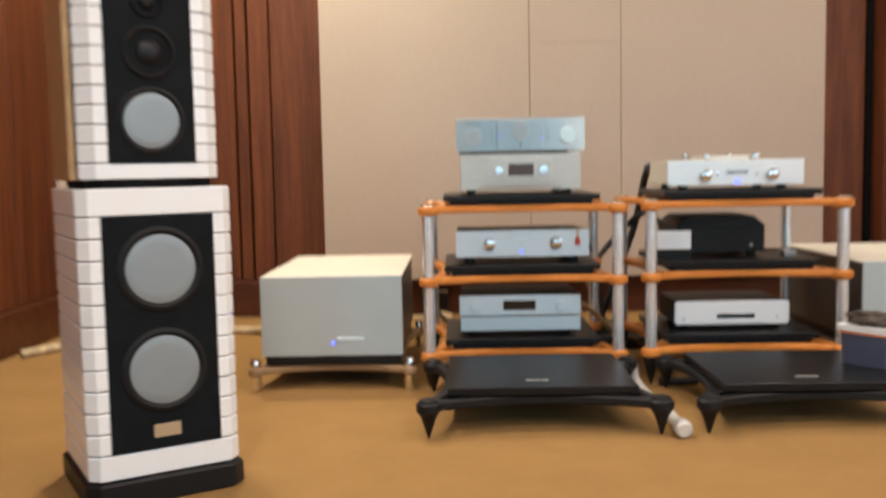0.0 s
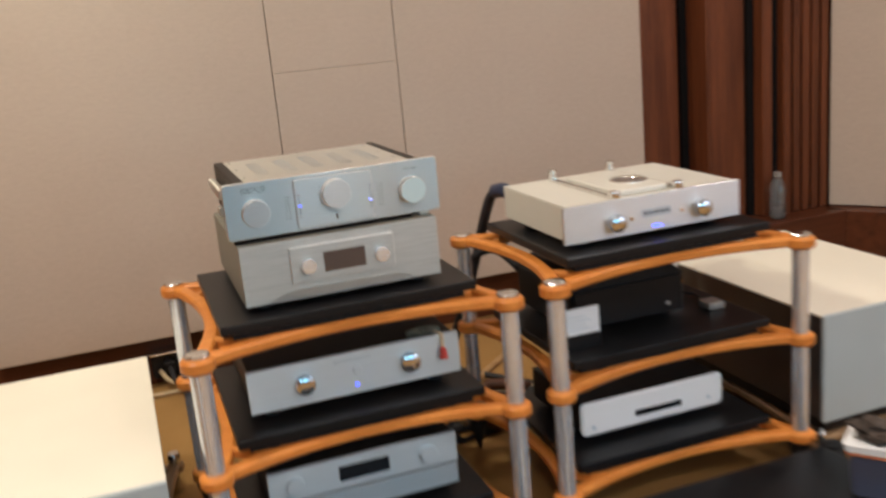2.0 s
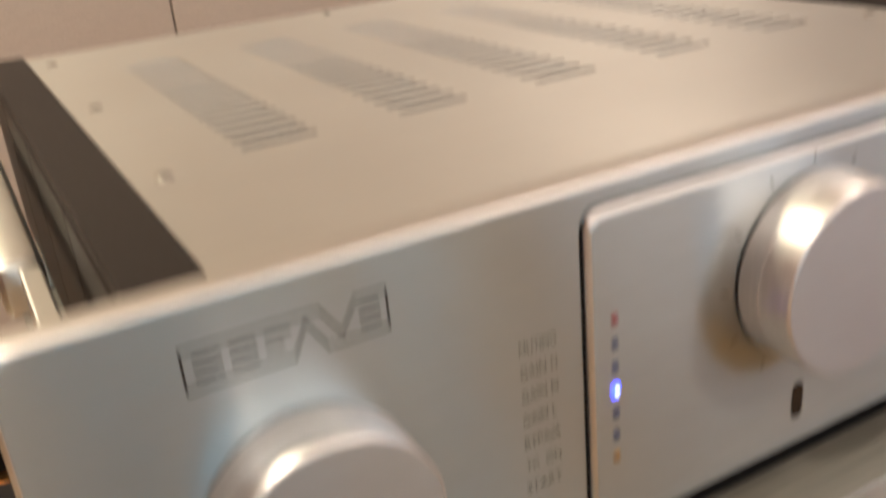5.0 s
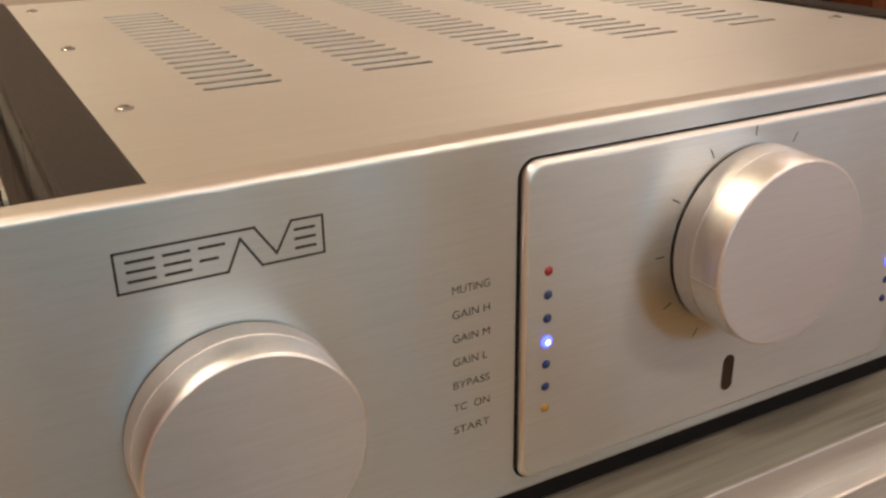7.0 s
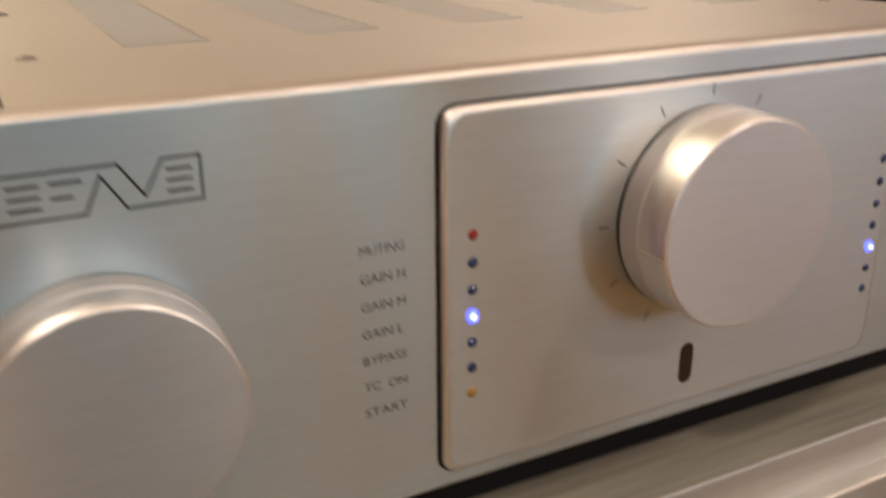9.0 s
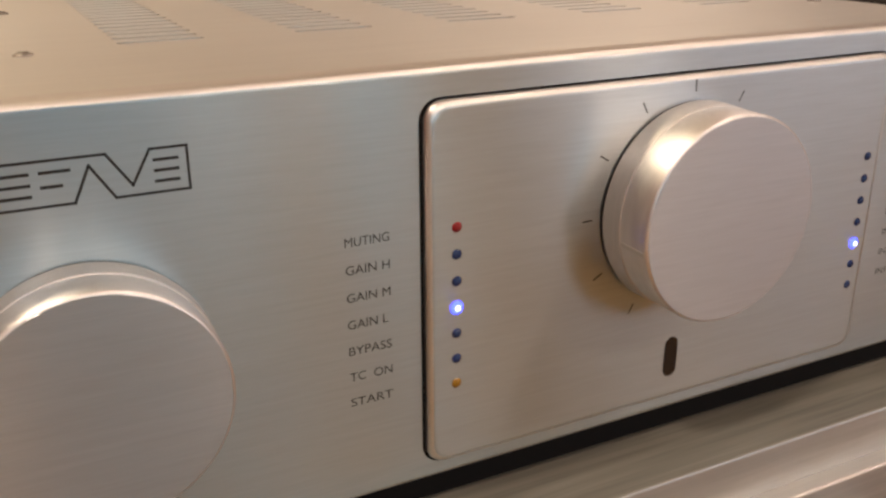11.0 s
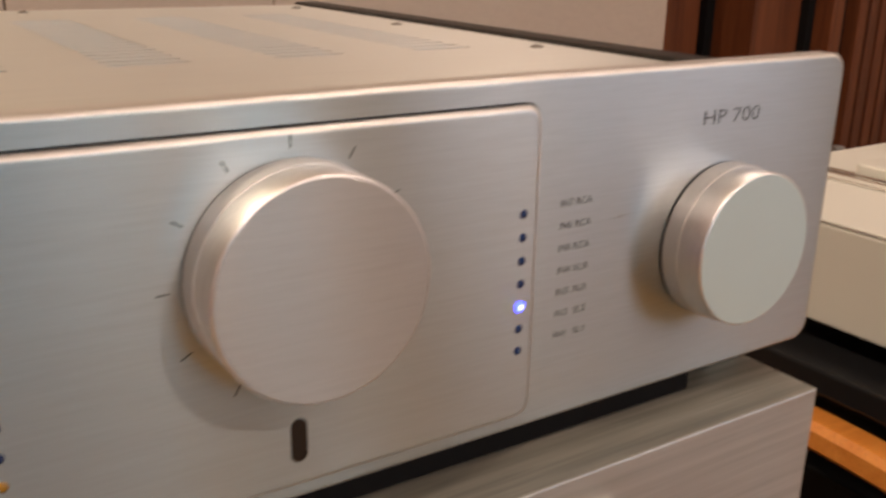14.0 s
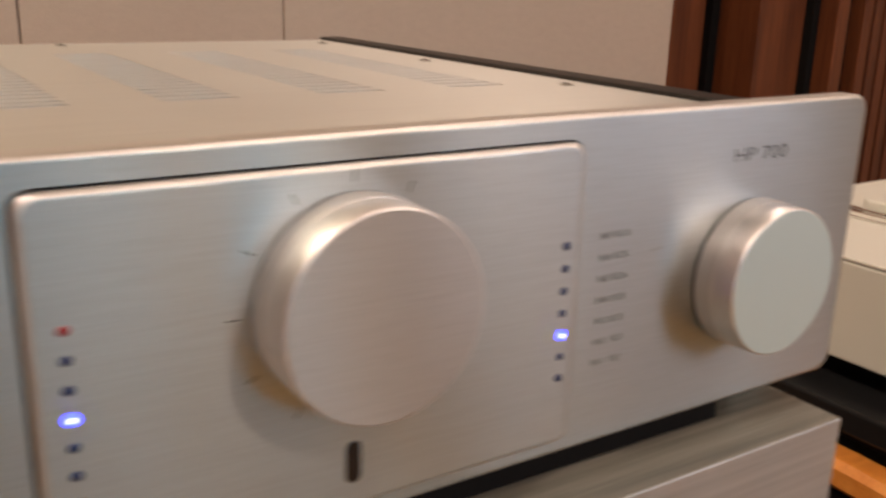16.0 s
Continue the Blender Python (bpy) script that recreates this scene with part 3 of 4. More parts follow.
def rack(x0, x1, y0, y1, levels, label):
    r = thing("hifi_rack", label, "hi-fi rack", "hi-fi racks", ((x0 + x1) / 2, (y0 + y1) / 2, FLOOR))
    cx, cy = (x0 + x1) / 2, (y0 + y1) / 2
    loc = [(x0 - cx, y0 - cy), (x1 - cx, y0 - cy), (x1 - cx, y1 - cy), (x0 - cx, y1 - cy)]
    for zf in levels:
        part("shelf_frame", shelf_frame(loc, zf - FLOOR, 0.027, 0.033, 0.031, 0.057), M_ORANGE, r, "orange wooden frame with bowed sides", 40)
        part("shelf_board", box(-0.264, 0.264, y0 - cy + 0.040, y0 - cy + 0.497, zf - FLOOR + 0.042, zf - FLOOR + 0.062, 0.0025), M_BOARD, r, "black lacquered board")
        # black slab added for the dark shade between frame and board
        part("shelf_shade_slab", box(-0.240, 0.240, y0 - cy + 0.054, y1 - cy - 0.054, zf - FLOOR + 0.0274, zf - FLOOR + 0.0418, 0.001), M_RUBBER, r, "dull black slab standing in for shade under the board")
    spans = [(levels[k + 1] + 0.0285, levels[k] - 0.0015) for k in range(len(levels) - 1)]
    for x, y in loc:
        for z0, z1 in spans:
            part("post", rod((x, y, z0 - FLOOR), 0.0195, z1 - z0, "Z", 28, 0.0015), M_POST, r, "silver anodised tube", 40)
        part("post_cap", lathe([(0.024, 0.0), (0.0245, 0.003), (0.022, 0.0065), (0.010, 0.0085), (0, 0.009)], (x, y, levels[0] + 0.0285 - FLOOR), "Z", 28), M_CHROME, r, "polished round cap", 40)
        part("spike", lathe([(0.0, 0.0), (0.004, 0.004), (0.024, 0.075), (0.026, levels[-1] - FLOOR - 0.0015)], (x, y, 0), "Z", 20), M_BLACK, r, "black cone spike", 40)
    return r


LV = (0.594, 0.356, 0.104)
rack(-0.040, 0.592, 3.095, 3.665, LV, "three-tier rack of orange wood frames on silver posts")
rack(0.702, 1.338, 3.098, 3.64, (0.598, 0.360, 0.108), "three-tier orange wood rack holding a silver disc player")


def amp_stand(cx, label):
    """Low black stand on cone spikes, in front of a rack."""
    y0, y1 = 2.50, 3.03
    cy = (y0 + y1) / 2
    s = thing("amplifier_stand", label, "equipment stand", "black equipment stands", (cx, cy, FLOOR))
    loc = [(-0.318, y0 - cy), (0.318, y0 - cy), (0.318, y1 - cy), (-0.318, y1 - cy)]
    part("stand_frame", shelf_frame(loc, 0.070, 0.030, 0.034, 0.034, 0.065), M_BLACK, s, "", 40)
    part("board", box(-0.266, 0.266, y0 - cy + 0.045, y0 - cy + 0.50, 0.104, 0.127, 0.003), M_BOARD, s, "black lacquered top board")
    part("badge", prism(rounded(0.064, 0.024, 0.002), 0.127, 0.1285, 0.0003, Matrix.Translation((-0.01, y0 - cy + 0.125, 0))), M_GREYBADGE, s, "small grey metal badge")
    bars = bmesh.new()
    box(-0.030, 0.010, y0 - cy + 0.122, y0 - cy + 0.128, 0.1286, 0.1289, bm=bars)
    part("badge_print", bars, M_INK, s)
    for x, y in loc:
        part("spike", lathe([(0.0, 0.0), (0.004, 0.004), (0.021, 0.058), (0.029, 0.069)], (x, y, 0), "Z", 20), M_BLACK, s, "", 40)
        part("spike_cap", lathe([(0.026, 0), (0.024, 0.006), (0.012, 0.010), (0, 0.011)], (x, y, 0.1008), "Z", 20), M_BLACK, s, "", 40)
    return s


amp_stand(0.290, "low black stand with spikes standing empty before a rack")
amp_stand(1.055, "low black stand with spikes carrying a plastic tub")


# ---- the preamplifier on the top shelf ----
PY = 3.2
PZ0, PZ1 = 0.8035, 0.9155
pre = thing("preamplifier", "brushed silver preamplifier with three large knobs and blue lamps", "amplifier", "", (0, 0, 0))
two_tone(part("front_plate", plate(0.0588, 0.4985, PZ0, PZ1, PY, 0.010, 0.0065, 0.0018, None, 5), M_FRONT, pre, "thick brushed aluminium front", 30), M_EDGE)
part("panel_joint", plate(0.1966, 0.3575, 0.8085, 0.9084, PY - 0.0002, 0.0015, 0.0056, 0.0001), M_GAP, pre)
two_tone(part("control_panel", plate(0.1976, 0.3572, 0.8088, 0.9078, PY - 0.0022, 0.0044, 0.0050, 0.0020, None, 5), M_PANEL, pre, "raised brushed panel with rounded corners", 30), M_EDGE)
FRONT_Y, PANEL_FRONT = PY - 0.00006, PY - 0.00225


def big_knob(cx, cz, r, rf, depth, y, face, index=False):
    """A wide knob: a matt collar at the base, a turned body, with an index mark or none, and a flat brushed face."""
    c = depth * 0.40
    part("knob_joint", rod((cx, y + 0.0006, cz), r - 0.0002, 0.0012, "Y", 64, 0.0001), M_GAP, pre)
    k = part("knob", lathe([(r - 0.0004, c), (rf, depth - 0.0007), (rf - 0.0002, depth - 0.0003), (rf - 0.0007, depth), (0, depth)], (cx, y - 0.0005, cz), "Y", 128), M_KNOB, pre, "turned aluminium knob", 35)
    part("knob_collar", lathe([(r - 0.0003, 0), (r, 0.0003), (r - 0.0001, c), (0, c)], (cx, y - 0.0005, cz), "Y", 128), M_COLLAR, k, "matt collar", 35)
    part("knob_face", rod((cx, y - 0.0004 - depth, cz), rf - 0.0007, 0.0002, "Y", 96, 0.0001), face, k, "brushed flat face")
    if not index:
        return
    ca, sa = math.cos(radians(190)), math.sin(radians(190))
    mark = merge(bmesh.new(), box(-0.0003, 0.0003, 0.0003 - depth, -0.0009 - c, -0.0006, 0.0006), Matrix.Translation((cx + (rf - 0.0001) * ca, y, cz + (rf - 0.0002) * sa)) @ Matrix.Rotation(radians(-190), 4, "Y"))
    part("index_mark", mark, M_EDGE, k)


big_knob(0.2788, 0.8715, 0.0293, 0.0289, 0.0182, PANEL_FRONT, M_KNOB_FACE, True)
big_knob(0.1177, 0.8546, 0.0272, 0.0268, 0.0166, PY, M_KNOB_FACE)
big_knob(0.4389, 0.8545, 0.0273, 0.0267, 0.0165, PY, M_KNOB_MATT)
part("sensor_window", plate(0.2758, 0.2806, 0.8165, 0.8296, PANEL_FRONT - 0.0002, 0.0012, 0.00242, 0.0001), M_DISPLAY_BLACK, pre, "dark oval infrared window")
for k in range(9):
    a = radians(90 + 150 - 30 * k)
    ca, sa = math.cos(a), math.sin(a)
    tick = flat_strip([(0.2786 + 0.0321 * ca, 0.8712 + 0.0321 * sa), (0.2786 + 0.0350 * ca, 0.8712 + 0.0350 * sa)], 0.00042, Matrix.Translation((0, PANEL_FRONT, 0)) @ Matrix.Rotation(radians(90), 4, "X"))
    part("tick_mark", tick, M_INK, pre)


def led(x, z, material, lit=False):
    g = 1.5 if lit else 1.2
    k = part("indicator_lamp", lathe([(0.00125 * g, -0.0003), (0.00118 * g, 0.0003), (0.0008 * g, 0.0008), (0, 0.0010)], (x, PANEL_FRONT + 0.0003, z), "Y", 16), material, pre, "lit blue indicator" if lit else "", 180)
    return k


LED_Z = [0.8760 - 0.00727 * k for k in range(7)]
for k, z in enumerate(LED_Z):
    led(0.2057, z, M_LED_RED if k == 0 else M_LED_BLUE if k == 3 else M_LED_AMBER if k == 6 else M_LED_OFF, k == 3)
    led(0.3512, z, M_LED_BLUE if k == 4 else M_LED_OFF, k == 4)
for k, x in ((3, 0.2057), (4, 0.3512)):
    part("lamp_core", lathe([(0.0008, 0), (0.0006, 0.0004), (0, 0.0005)], (x, PANEL_FRONT - 0.0006, LED_Z[k]), "Y", 12), M_LED_CORE, pre, "", 180)
for k, word in enumerate(("MUTING", "GAIN H", "GAIN M", "GAIN L", "BYPASS", "TC  ON", "START")):
    lettering(word, 0.1768, 0.8747 - 0.00717 * k, 0.00235, 0.0115 - (0.0008 if k in (3,) else 0), FRONT_Y, pre)
for k, word in enumerate(("IN7 RCA", "IN6 RCA", "IN5 RCA", "IN4 XLR", "IN3 XLR", "IN2  SL2", "IN1  SL1")):
    lettering(word, 0.3671, 0.8754 - 0.00722 * k, 0.00225, 0.0124, FRONT_Y, pre)
lettering("HP 700", 0.4262, 0.8952, 0.0047, 0.0272, FRONT_Y, pre, -0.012)
# the maker's mark: an outline with a zigzag, and plain bars inside
up = Matrix.Translation((0, FRONT_Y, 0)) @ Matrix.Rotation(radians(90), 4, "X")
part("emblem_outline", flat_strip([(0.0951, 0.8945), (0.1193, 0.8945), (0.1227, 0.9019), (0.1273, 0.8945), (0.1425, 0.8945), (0.1425, 0.9039), (0.1349, 0.9039), (0.1309, 0.8967), (0.1261, 0.9039), (0.0951, 0.9039)], 0.0006, up, closed=True), M_INK, pre, "dark printed emblem outline")
strokes = [(x0, x1, zz) for x0, x1 in ((0.0977, 0.1033), (0.1057, 0.1111), (0.1357, 0.1403)) for zz in (0.8969, 0.8992, 0.9015)]
for x0, x1, zz in strokes + [(0.1135, 0.1189, 0.9015), (0.1135, 0.1171, 0.8985)]:
    part("emblem_bar", flat_strip([(x0, zz), (x1, zz)], 0.0007, up), M_INK, pre)

# top cover with five columns of cooling slits
CZ = 0.9095
slit_x = [(0.1470, 0.1752), (0.2060, 0.2350), (0.2650, 0.2945), (0.3255, 0.3548), (0.3855, 0.4140)]
SLIT = 0.0018
xs = [0.1090] + [v for p in slit_x for v in p] + [0.4535]
ys = [3.2105]
for k in range(19):
    yc = 3.3190 + 0.01042 * k
    ys += [yc - SLIT, yc + SLIT]
ys.append(3.583)
bm = bmesh.new()
CT = 0.0005
grid = [[bm.verts.new((x, y, CZ - CT)) for x in xs] for y in ys]
for j in range(len(ys) - 1):
    for i in range(len(xs) - 1):
        if not (j % 2 == 1 and i % 2 == 1):
            bm.faces.new((grid[j][i], grid[j][i + 1], grid[j + 1][i + 1], grid[j + 1][i]))
            continue
        # a rounded end is left in each corner of the slit
        yc = (ys[j] + ys[j + 1]) / 2
        for gx, sx in ((i, 1), (i + 1, -1)):
            for gy, sy in ((j, -1), (j + 1, 1)):
                arc = [bm.verts.new((xs[gx] + sx * SLIT * (1 - math.cos(radians(a))), yc + sy * SLIT * math.sin(radians(a)), CZ - CT)) for a in (0, 30, 60, 90)]
                for a, b in zip(arc, arc[1:]):
                    bm.faces.new((grid[gy][gx], a, b))
bmesh.ops.recalc_face_normals(bm, faces=bm.faces)
ext = bmesh.ops.extrude_face_region(bm, geom=list(bm.faces))
for v in [g for g in ext["geom"] if isinstance(g, bmesh.types.BMVert)]:
    v.co.z += CT
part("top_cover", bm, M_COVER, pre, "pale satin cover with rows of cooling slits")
part("chassis", box(0.1105, 0.4525, 3.2105, 3.582, 0.812, CZ - 0.030, 0.001), M_GAP, pre)
base = box(0.104, 0.440, 3.2110, 3.585, 0.7952, 0.8118, 0.001)
box(0.070, 0.436, 3.2030, 3.2112, 0.7952, 0.8032, 0.0006, bm=base)
part("base_plate", base, M_GAP, pre, "recessed black base")
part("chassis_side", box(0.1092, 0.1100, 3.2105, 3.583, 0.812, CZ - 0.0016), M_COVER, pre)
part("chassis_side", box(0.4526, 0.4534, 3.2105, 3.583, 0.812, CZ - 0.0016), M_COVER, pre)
for sx, sy in [(0.1190, 3.306), (0.1190, 3.424), (0.1190, 3.551), (0.4390, 3.306), (0.4390, 3.424), (0.4390, 3.551), (0.2810, 3.566)]:
    s = part("screw", lathe([(0.0030, 0), (0.0029, 0.0004), (0.0015, 0.0009), (0, 0.0010)], (sx, sy, CZ), "Z", 20), M_SCREW, pre, "dull metal dome screw", 180)
    part("screw_slot", box(sx - 0.0014, sx + 0.0014, sy - 0.00035, sy + 0.00035, CZ + 0.0007, CZ + 0.0011), M_GAP, s)
for x0, x1, zt, rib in ((0.0890, 0.1086, CZ + 0.0012, 0.0882), (0.4540, 0.4700, CZ + 0.0018, 0.4690)):
    sink = box(x0, x1, 3.214, 3.587, 0.815, zt, 0.0012, 2)
    sink = part("heat_sink", sink, M_HEATSINK, pre, "black heat sink with shallow upright ribs")
    for k in range(4):
        y = 3.2150 + 0.0930 * k
        part("rib", box(rib, rib + 0.0018, y, y + 0.0922, 0.8165, zt - 0.0040, 0.0007, 1), M_HEATSINK, sink)
for x0, x1, inner in ((0.0655, 0.0805, 0.0725), (0.4805, 0.4950, 0.4840)):
    part("side_rail", box(x0, x1, 3.330, 3.524, 0.866, 0.887, 0.004, 3), M_COVER, pre, "pale rounded side handle", 20)
    part("side_plate", box(inner, inner + 0.0070, 3.2105, 3.3290, 0.815, 0.884, 0.001), M_COVER, pre)
for x in (0.092, 0.466):
    for y in (3.226, 3.55):
        part("foot", box(x - 0.011, x + 0.011, y - 0.014, y + 0.014, 0.7945, 0.8148, 0.002), M_COVER, pre, "pale metal foot block")

# ---- the silver unit under it ----
unit = thing("phono_stage", "satin silver hi-fi unit with grey display under the preamplifier", "hi-fi unit")
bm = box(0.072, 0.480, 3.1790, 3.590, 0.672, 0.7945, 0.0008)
# top and sides take the lid tone with the shade in it
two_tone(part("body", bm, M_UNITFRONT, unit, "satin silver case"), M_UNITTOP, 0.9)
two_tone(part("control_plate", plate(0.168, 0.3825, 0.706, 0.7780, 3.1725, 0.007, 0.0015, 0.0010, None, 3), M_UNITFRONT, unit, "raised pale control plate"), M_EDGE)
part("display", plate(0.2350, 0.3210, 0.7195, 0.7605, 3.1718, 0.0012, 0.0008, 0.0001), M_DISPLAY, unit, "brown-grey display window")
for x in (0.2030, 0.3540):
    part("knob", lathe([(0.0155, 0), (0.0155, 0.010), (0.0146, 0.0118), (0, 0.0121)], (x, 3.1724, 0.7375), "Y", 48), M_POST, unit, "small silver knob", 30)
# the raised lip along the bottom of the front, undercut towards the shelf
bm = bmesh.new()
cut = [(0.1225, 0.6745), (0.1375, 0.6845), (0.1625, 0.6910), (0.3825, 0.6910), (0.4075, 0.6845), (0.4225, 0.6745)]
rim = [bm.verts.new((x, 3.1790 - 0.16 * (z - 0.6740), z)) for x, z in cut]
back = [bm.verts.new((x, 3.1794, z)) for x, z in cut]
for k in range(6):
    bm.faces.new((rim[k], rim[(k + 1) % 6], back[(k + 1) % 6], back[k]))
bm.faces.new(rim)
bm.faces.new(back)
part("front_lip", bm, M_UNITFRONT, unit, "undercut curved lip")
for x in (0.11, 0.436):
    for y in (3.22, 3.55):
        part("foot", rod((x, y, 0.6565), 0.016, 0.016, "Z", 20, 0.002), M_RUBBER, unit)


# ---- units on the lower shelves ----
def chrome_knob(x, z, r, y, parent, depth=0.018):
    return part("knob", lathe([(r * 0.92, 0), (r, 0.002), (r, depth - 0.003), (r * 0.93, depth - 0.0008), (r * 0.8, depth + 0.0004), (r * 0.5, depth + 0.0022), (r * 0.25, depth + 0.0030), (0, depth + 0.0033)], (x, y, z), "Y", 36), M_POLISHED, parent, "polished chrome knob", 25)


def feet(parent, xs_, ys_, z0, z1):
    for x in xs_:
        for y in ys_:
            part("foot", rod((x, y, z0), 0.017, z1 - z0, "Z", 20, 0.002), M_RUBBER, parent)


amp = thing("integrated_amplifier", "slim amplifier with silver front and two chrome knobs", "amplifier")
part("body", box(0.058, 0.504, 3.206, 3.54, 0.448, 0.527, 0.002), M_BLACK, amp, "black metal case")
part("front_plate", plate(0.052, 0.510, 0.4415, 0.5325, 3.194, 0.012, 0.002, 0.001), M_SILVER, amp, "silver brushed front")
chrome_knob(0.167, 0.4875, 0.0215, 3.194, amp)
chrome_knob(0.3955, 0.4885, 0.0215, 3.194, amp)
part("power_button", rod((0.281, 3.194, 0.4935), 0.0105, 0.005, "Y", 24, 0.001), M_SILVER, amp)
part("indicator_lamp", rod((0.2775, 3.194, 0.4605), 0.003, 0.001, "Y", 16, 0.0003), M_LED_BLUE, amp, "lit blue indicator")
bars = bmesh.new()
for k in range(9):
    box(0.232 + 0.009 * k, 0.238 + 0.009 * k, 3.1936, 3.1939, 0.516, 0.5195, bm=bars)
part("front_print", bars, M_CARDPRINT, amp)
feet(amp, (0.10, 0.46), (3.24, 3.50), 0.4185, 0.448)

low = thing("disc_player", "two-piece silver player with black display and round knobs", "hi-fi unit")
part("body", box(0.068, 0.474, 3.192, 3.52, 0.190, 0.3055, 0.002), M_BLACK, low, "dark metal case")
part("upper_front", plate(0.0615, 0.4785, 0.2405, 0.3095, 3.180, 0.012, 0.002, 0.001), M_SILVER, low, "silver upper front")
part("lower_front", plate(0.0635, 0.4775, 0.1870, 0.2355, 3.182, 0.010, 0.002, 0.001), M_BLUEPANEL, low, "blue-grey lower front")
part("display", plate(0.2120, 0.3230, 0.2580, 0.2915, 3.1793, 0.0012, 0.001, 0.0001), M_DISPLAY_BLACK, low, "black display window")
for x in (0.1180, 0.4120):
    part("knob", lathe([(0.020, 0), (0.020, 0.010), (0.0185, 0.012), (0, 0.0124)], (x, 3.180, 0.2735), "Y", 40), M_SILVER, low, "flat silver knob", 30)
feet(low, (0.11, 0.43), (3.23, 3.48), 0.1665, 0.190)

cd = thing("disc_player", "cream-silver top-loading disc player with chrome knobs and posts", "disc player")
part("body", box(0.790, 1.233, 3.202, 3.545, 0.6790, 0.7565, 0.0025), M_CDBODY, cd, "satin silver case", 20)
part("top_plate", box(0.790, 1.233, 3.202, 3.545, 0.7567, 0.7595, 0.001), M_CDBODY, cd, "pale top plate")
part("front_plate", plate(0.778, 1.240, 0.6750, 0.7605, 3.192, 0.010, 0.002, 0.001), M_CDFRONT, cd, "pale silver front")
chrome_knob(0.905, 0.7095, 0.0205, 3.192, cd, 0.022)
chrome_knob(1.131, 0.7115, 0.0205, 3.192, cd, 0.022)
for x in (0.947, 1.080):
    part("button", rod((x, 3.192, 0.7115), 0.0055, 0.004, "Y", 20, 0.001), M_CHROME, cd)
part("display", plate(0.975, 1.052, 0.7085, 0.7275, 3.1913, 0.0012, 0.003, 0.0001), M_BLUEPANEL, cd, "pale blue-grey display window")
bars = bmesh.new()
for k in range(5):
    box(0.982 + 0.014 * k, 0.990 + 0.014 * k, 3.1905, 3.1909, 0.7150, 0.7210, bm=bars)
part("display_marks", bars, M_INK, cd)
part("indicator_lamp", plate(1.003, 1.026, 0.6835, 0.6885, 3.1915, 0.0008, 0.002, 0.0001), M_LED_BLUE, cd, "lit blue indicator")
bm = prism(rounded(0.142, 0.250, 0.012), 0.7605, 0.7735, 0.0025, Matrix.Translation((0.9955, 3.342, 0)), None, 3)
lid = part("sliding_lid", bm, M_CDBODY, cd, "thick pale sliding lid", 35)
part("viewing_ring", lathe([(0.038, 0), (0.045, 0), (0.045, 0.002), (0.042, 0.0035), (0.039, 0.0028), (0.038, 0.001)], (1.018, 3.318, 0.7735), "Z", 48), M_CHROME, lid, "chrome ring", 40)
part("viewing_window", rod((1.018, 3.318, 0.7735), 0.038, 0.0012, "Z", 40, 0.0003), M_DISPLAY, lid, "dark round window")
for x in (0.913, 1.078):
    bm = box(x - 0.009, x + 0.009, 3.208, 3.506, 0.7597, 0.7618, 0.0006)
    for dx in (-0.0060, 0.0060):
        box(x + dx - 0.0028, x + dx + 0.0028, 3.210, 3.504, 0.7612, 0.7662, 0.0010, bm=bm)
    part("guide_rail", bm, M_CHROME, cd, "polished double guide rail")
    part("rail_block", box(x - 0.0105, x + 0.0105, 3.194, 3.2140, 0.7612, 0.7790, 0.0030, 3), M_CHROME, cd, "chrome end block", 40)
    part("rail_post", lathe([(0.0105, 0), (0.0105, 0.016), (0.0085, 0.018), (0.0085, 0.020), (0.0110, 0.0215), (0.0110, 0.0275), (0.0098, 0.0285), (0, 0.0285)], (x, 3.512, 0.7597), "Z", 28), M_CHROME, cd, "chrome post with a round cap", 40)
feet(cd, (0.84, 1.18), (3.24, 3.50), 0.6605, 0.6790)

dac = thing("disc_player", "small silver disc player with a rounded front and black slot", "disc player")
part("body", box(0.822, 1.200, 3.240, 3.52, 0.186, 0.2680, 0.003), M_BLACK, dac, "dark metal case")
part("front_plate", plate(0.811, 1.210, 0.1865, 0.2715, 3.226, 0.014, 0.014, 0.006), M_PALESILVER, dac, "pale rounded front", 20)
part("disc_slot", plate(0.957, 1.088, 0.2100, 0.2260, 3.2253, 0.0012, 0.003, 0.0001), M_DISPLAY_BLACK, dac, "black disc slot")
part("button", rod((0.842, 3.226, 0.209), 0.006, 0.003, "Y", 20, 0.001), M_SILVER, dac)
part("button", rod((1.165, 3.226, 0.214), 0.005, 0.003, "Y", 20, 0.001), M_SILVER, dac)
feet(dac, (0.86, 1.17), (3.27, 3.48), 0.1705, 0.186)

blk = thing("power_amplifier", "black unit with sloping top edges on the middle shelf", "hi-fi unit")
bm = prism([(-0.155, -0.065), (0.155, -0.065), (0.155, 0.030), (0.115, 0.062), (-0.115, 0.062), (-0.155, 0.030)], 0, 0.30, 0.003, upright(0.985, 0.502, 3.585))
part("body", bm, M_BLACK, blk)
part("front_plate", plate(0.838, 1.132, 0.4395, 0.530, 3.277, 0.007, 0.004, 0.001), M_BOARD, blk)
part("button", rod((1.09, 3.277, 0.462), 0.006, 0.003, "Y", 16, 0.001), M_GREYBADGE, blk)
feet(blk, (0.87, 1.10), (3.32, 3.53), 0.4225, 0.438)
card = thing("name_card", "white printed card in a stand on the black shelf", "card")
part("card", box(0.746, 0.862, 3.208, 3.211, 0.4565, 0.5200, 0.0004, 1), M_PAPER, card)
part("card_foot", box(0.746, 0.862, 3.206, 3.243, 0.4225, 0.4565, 0.001), M_BOARD, card)
bars = bmesh.new()
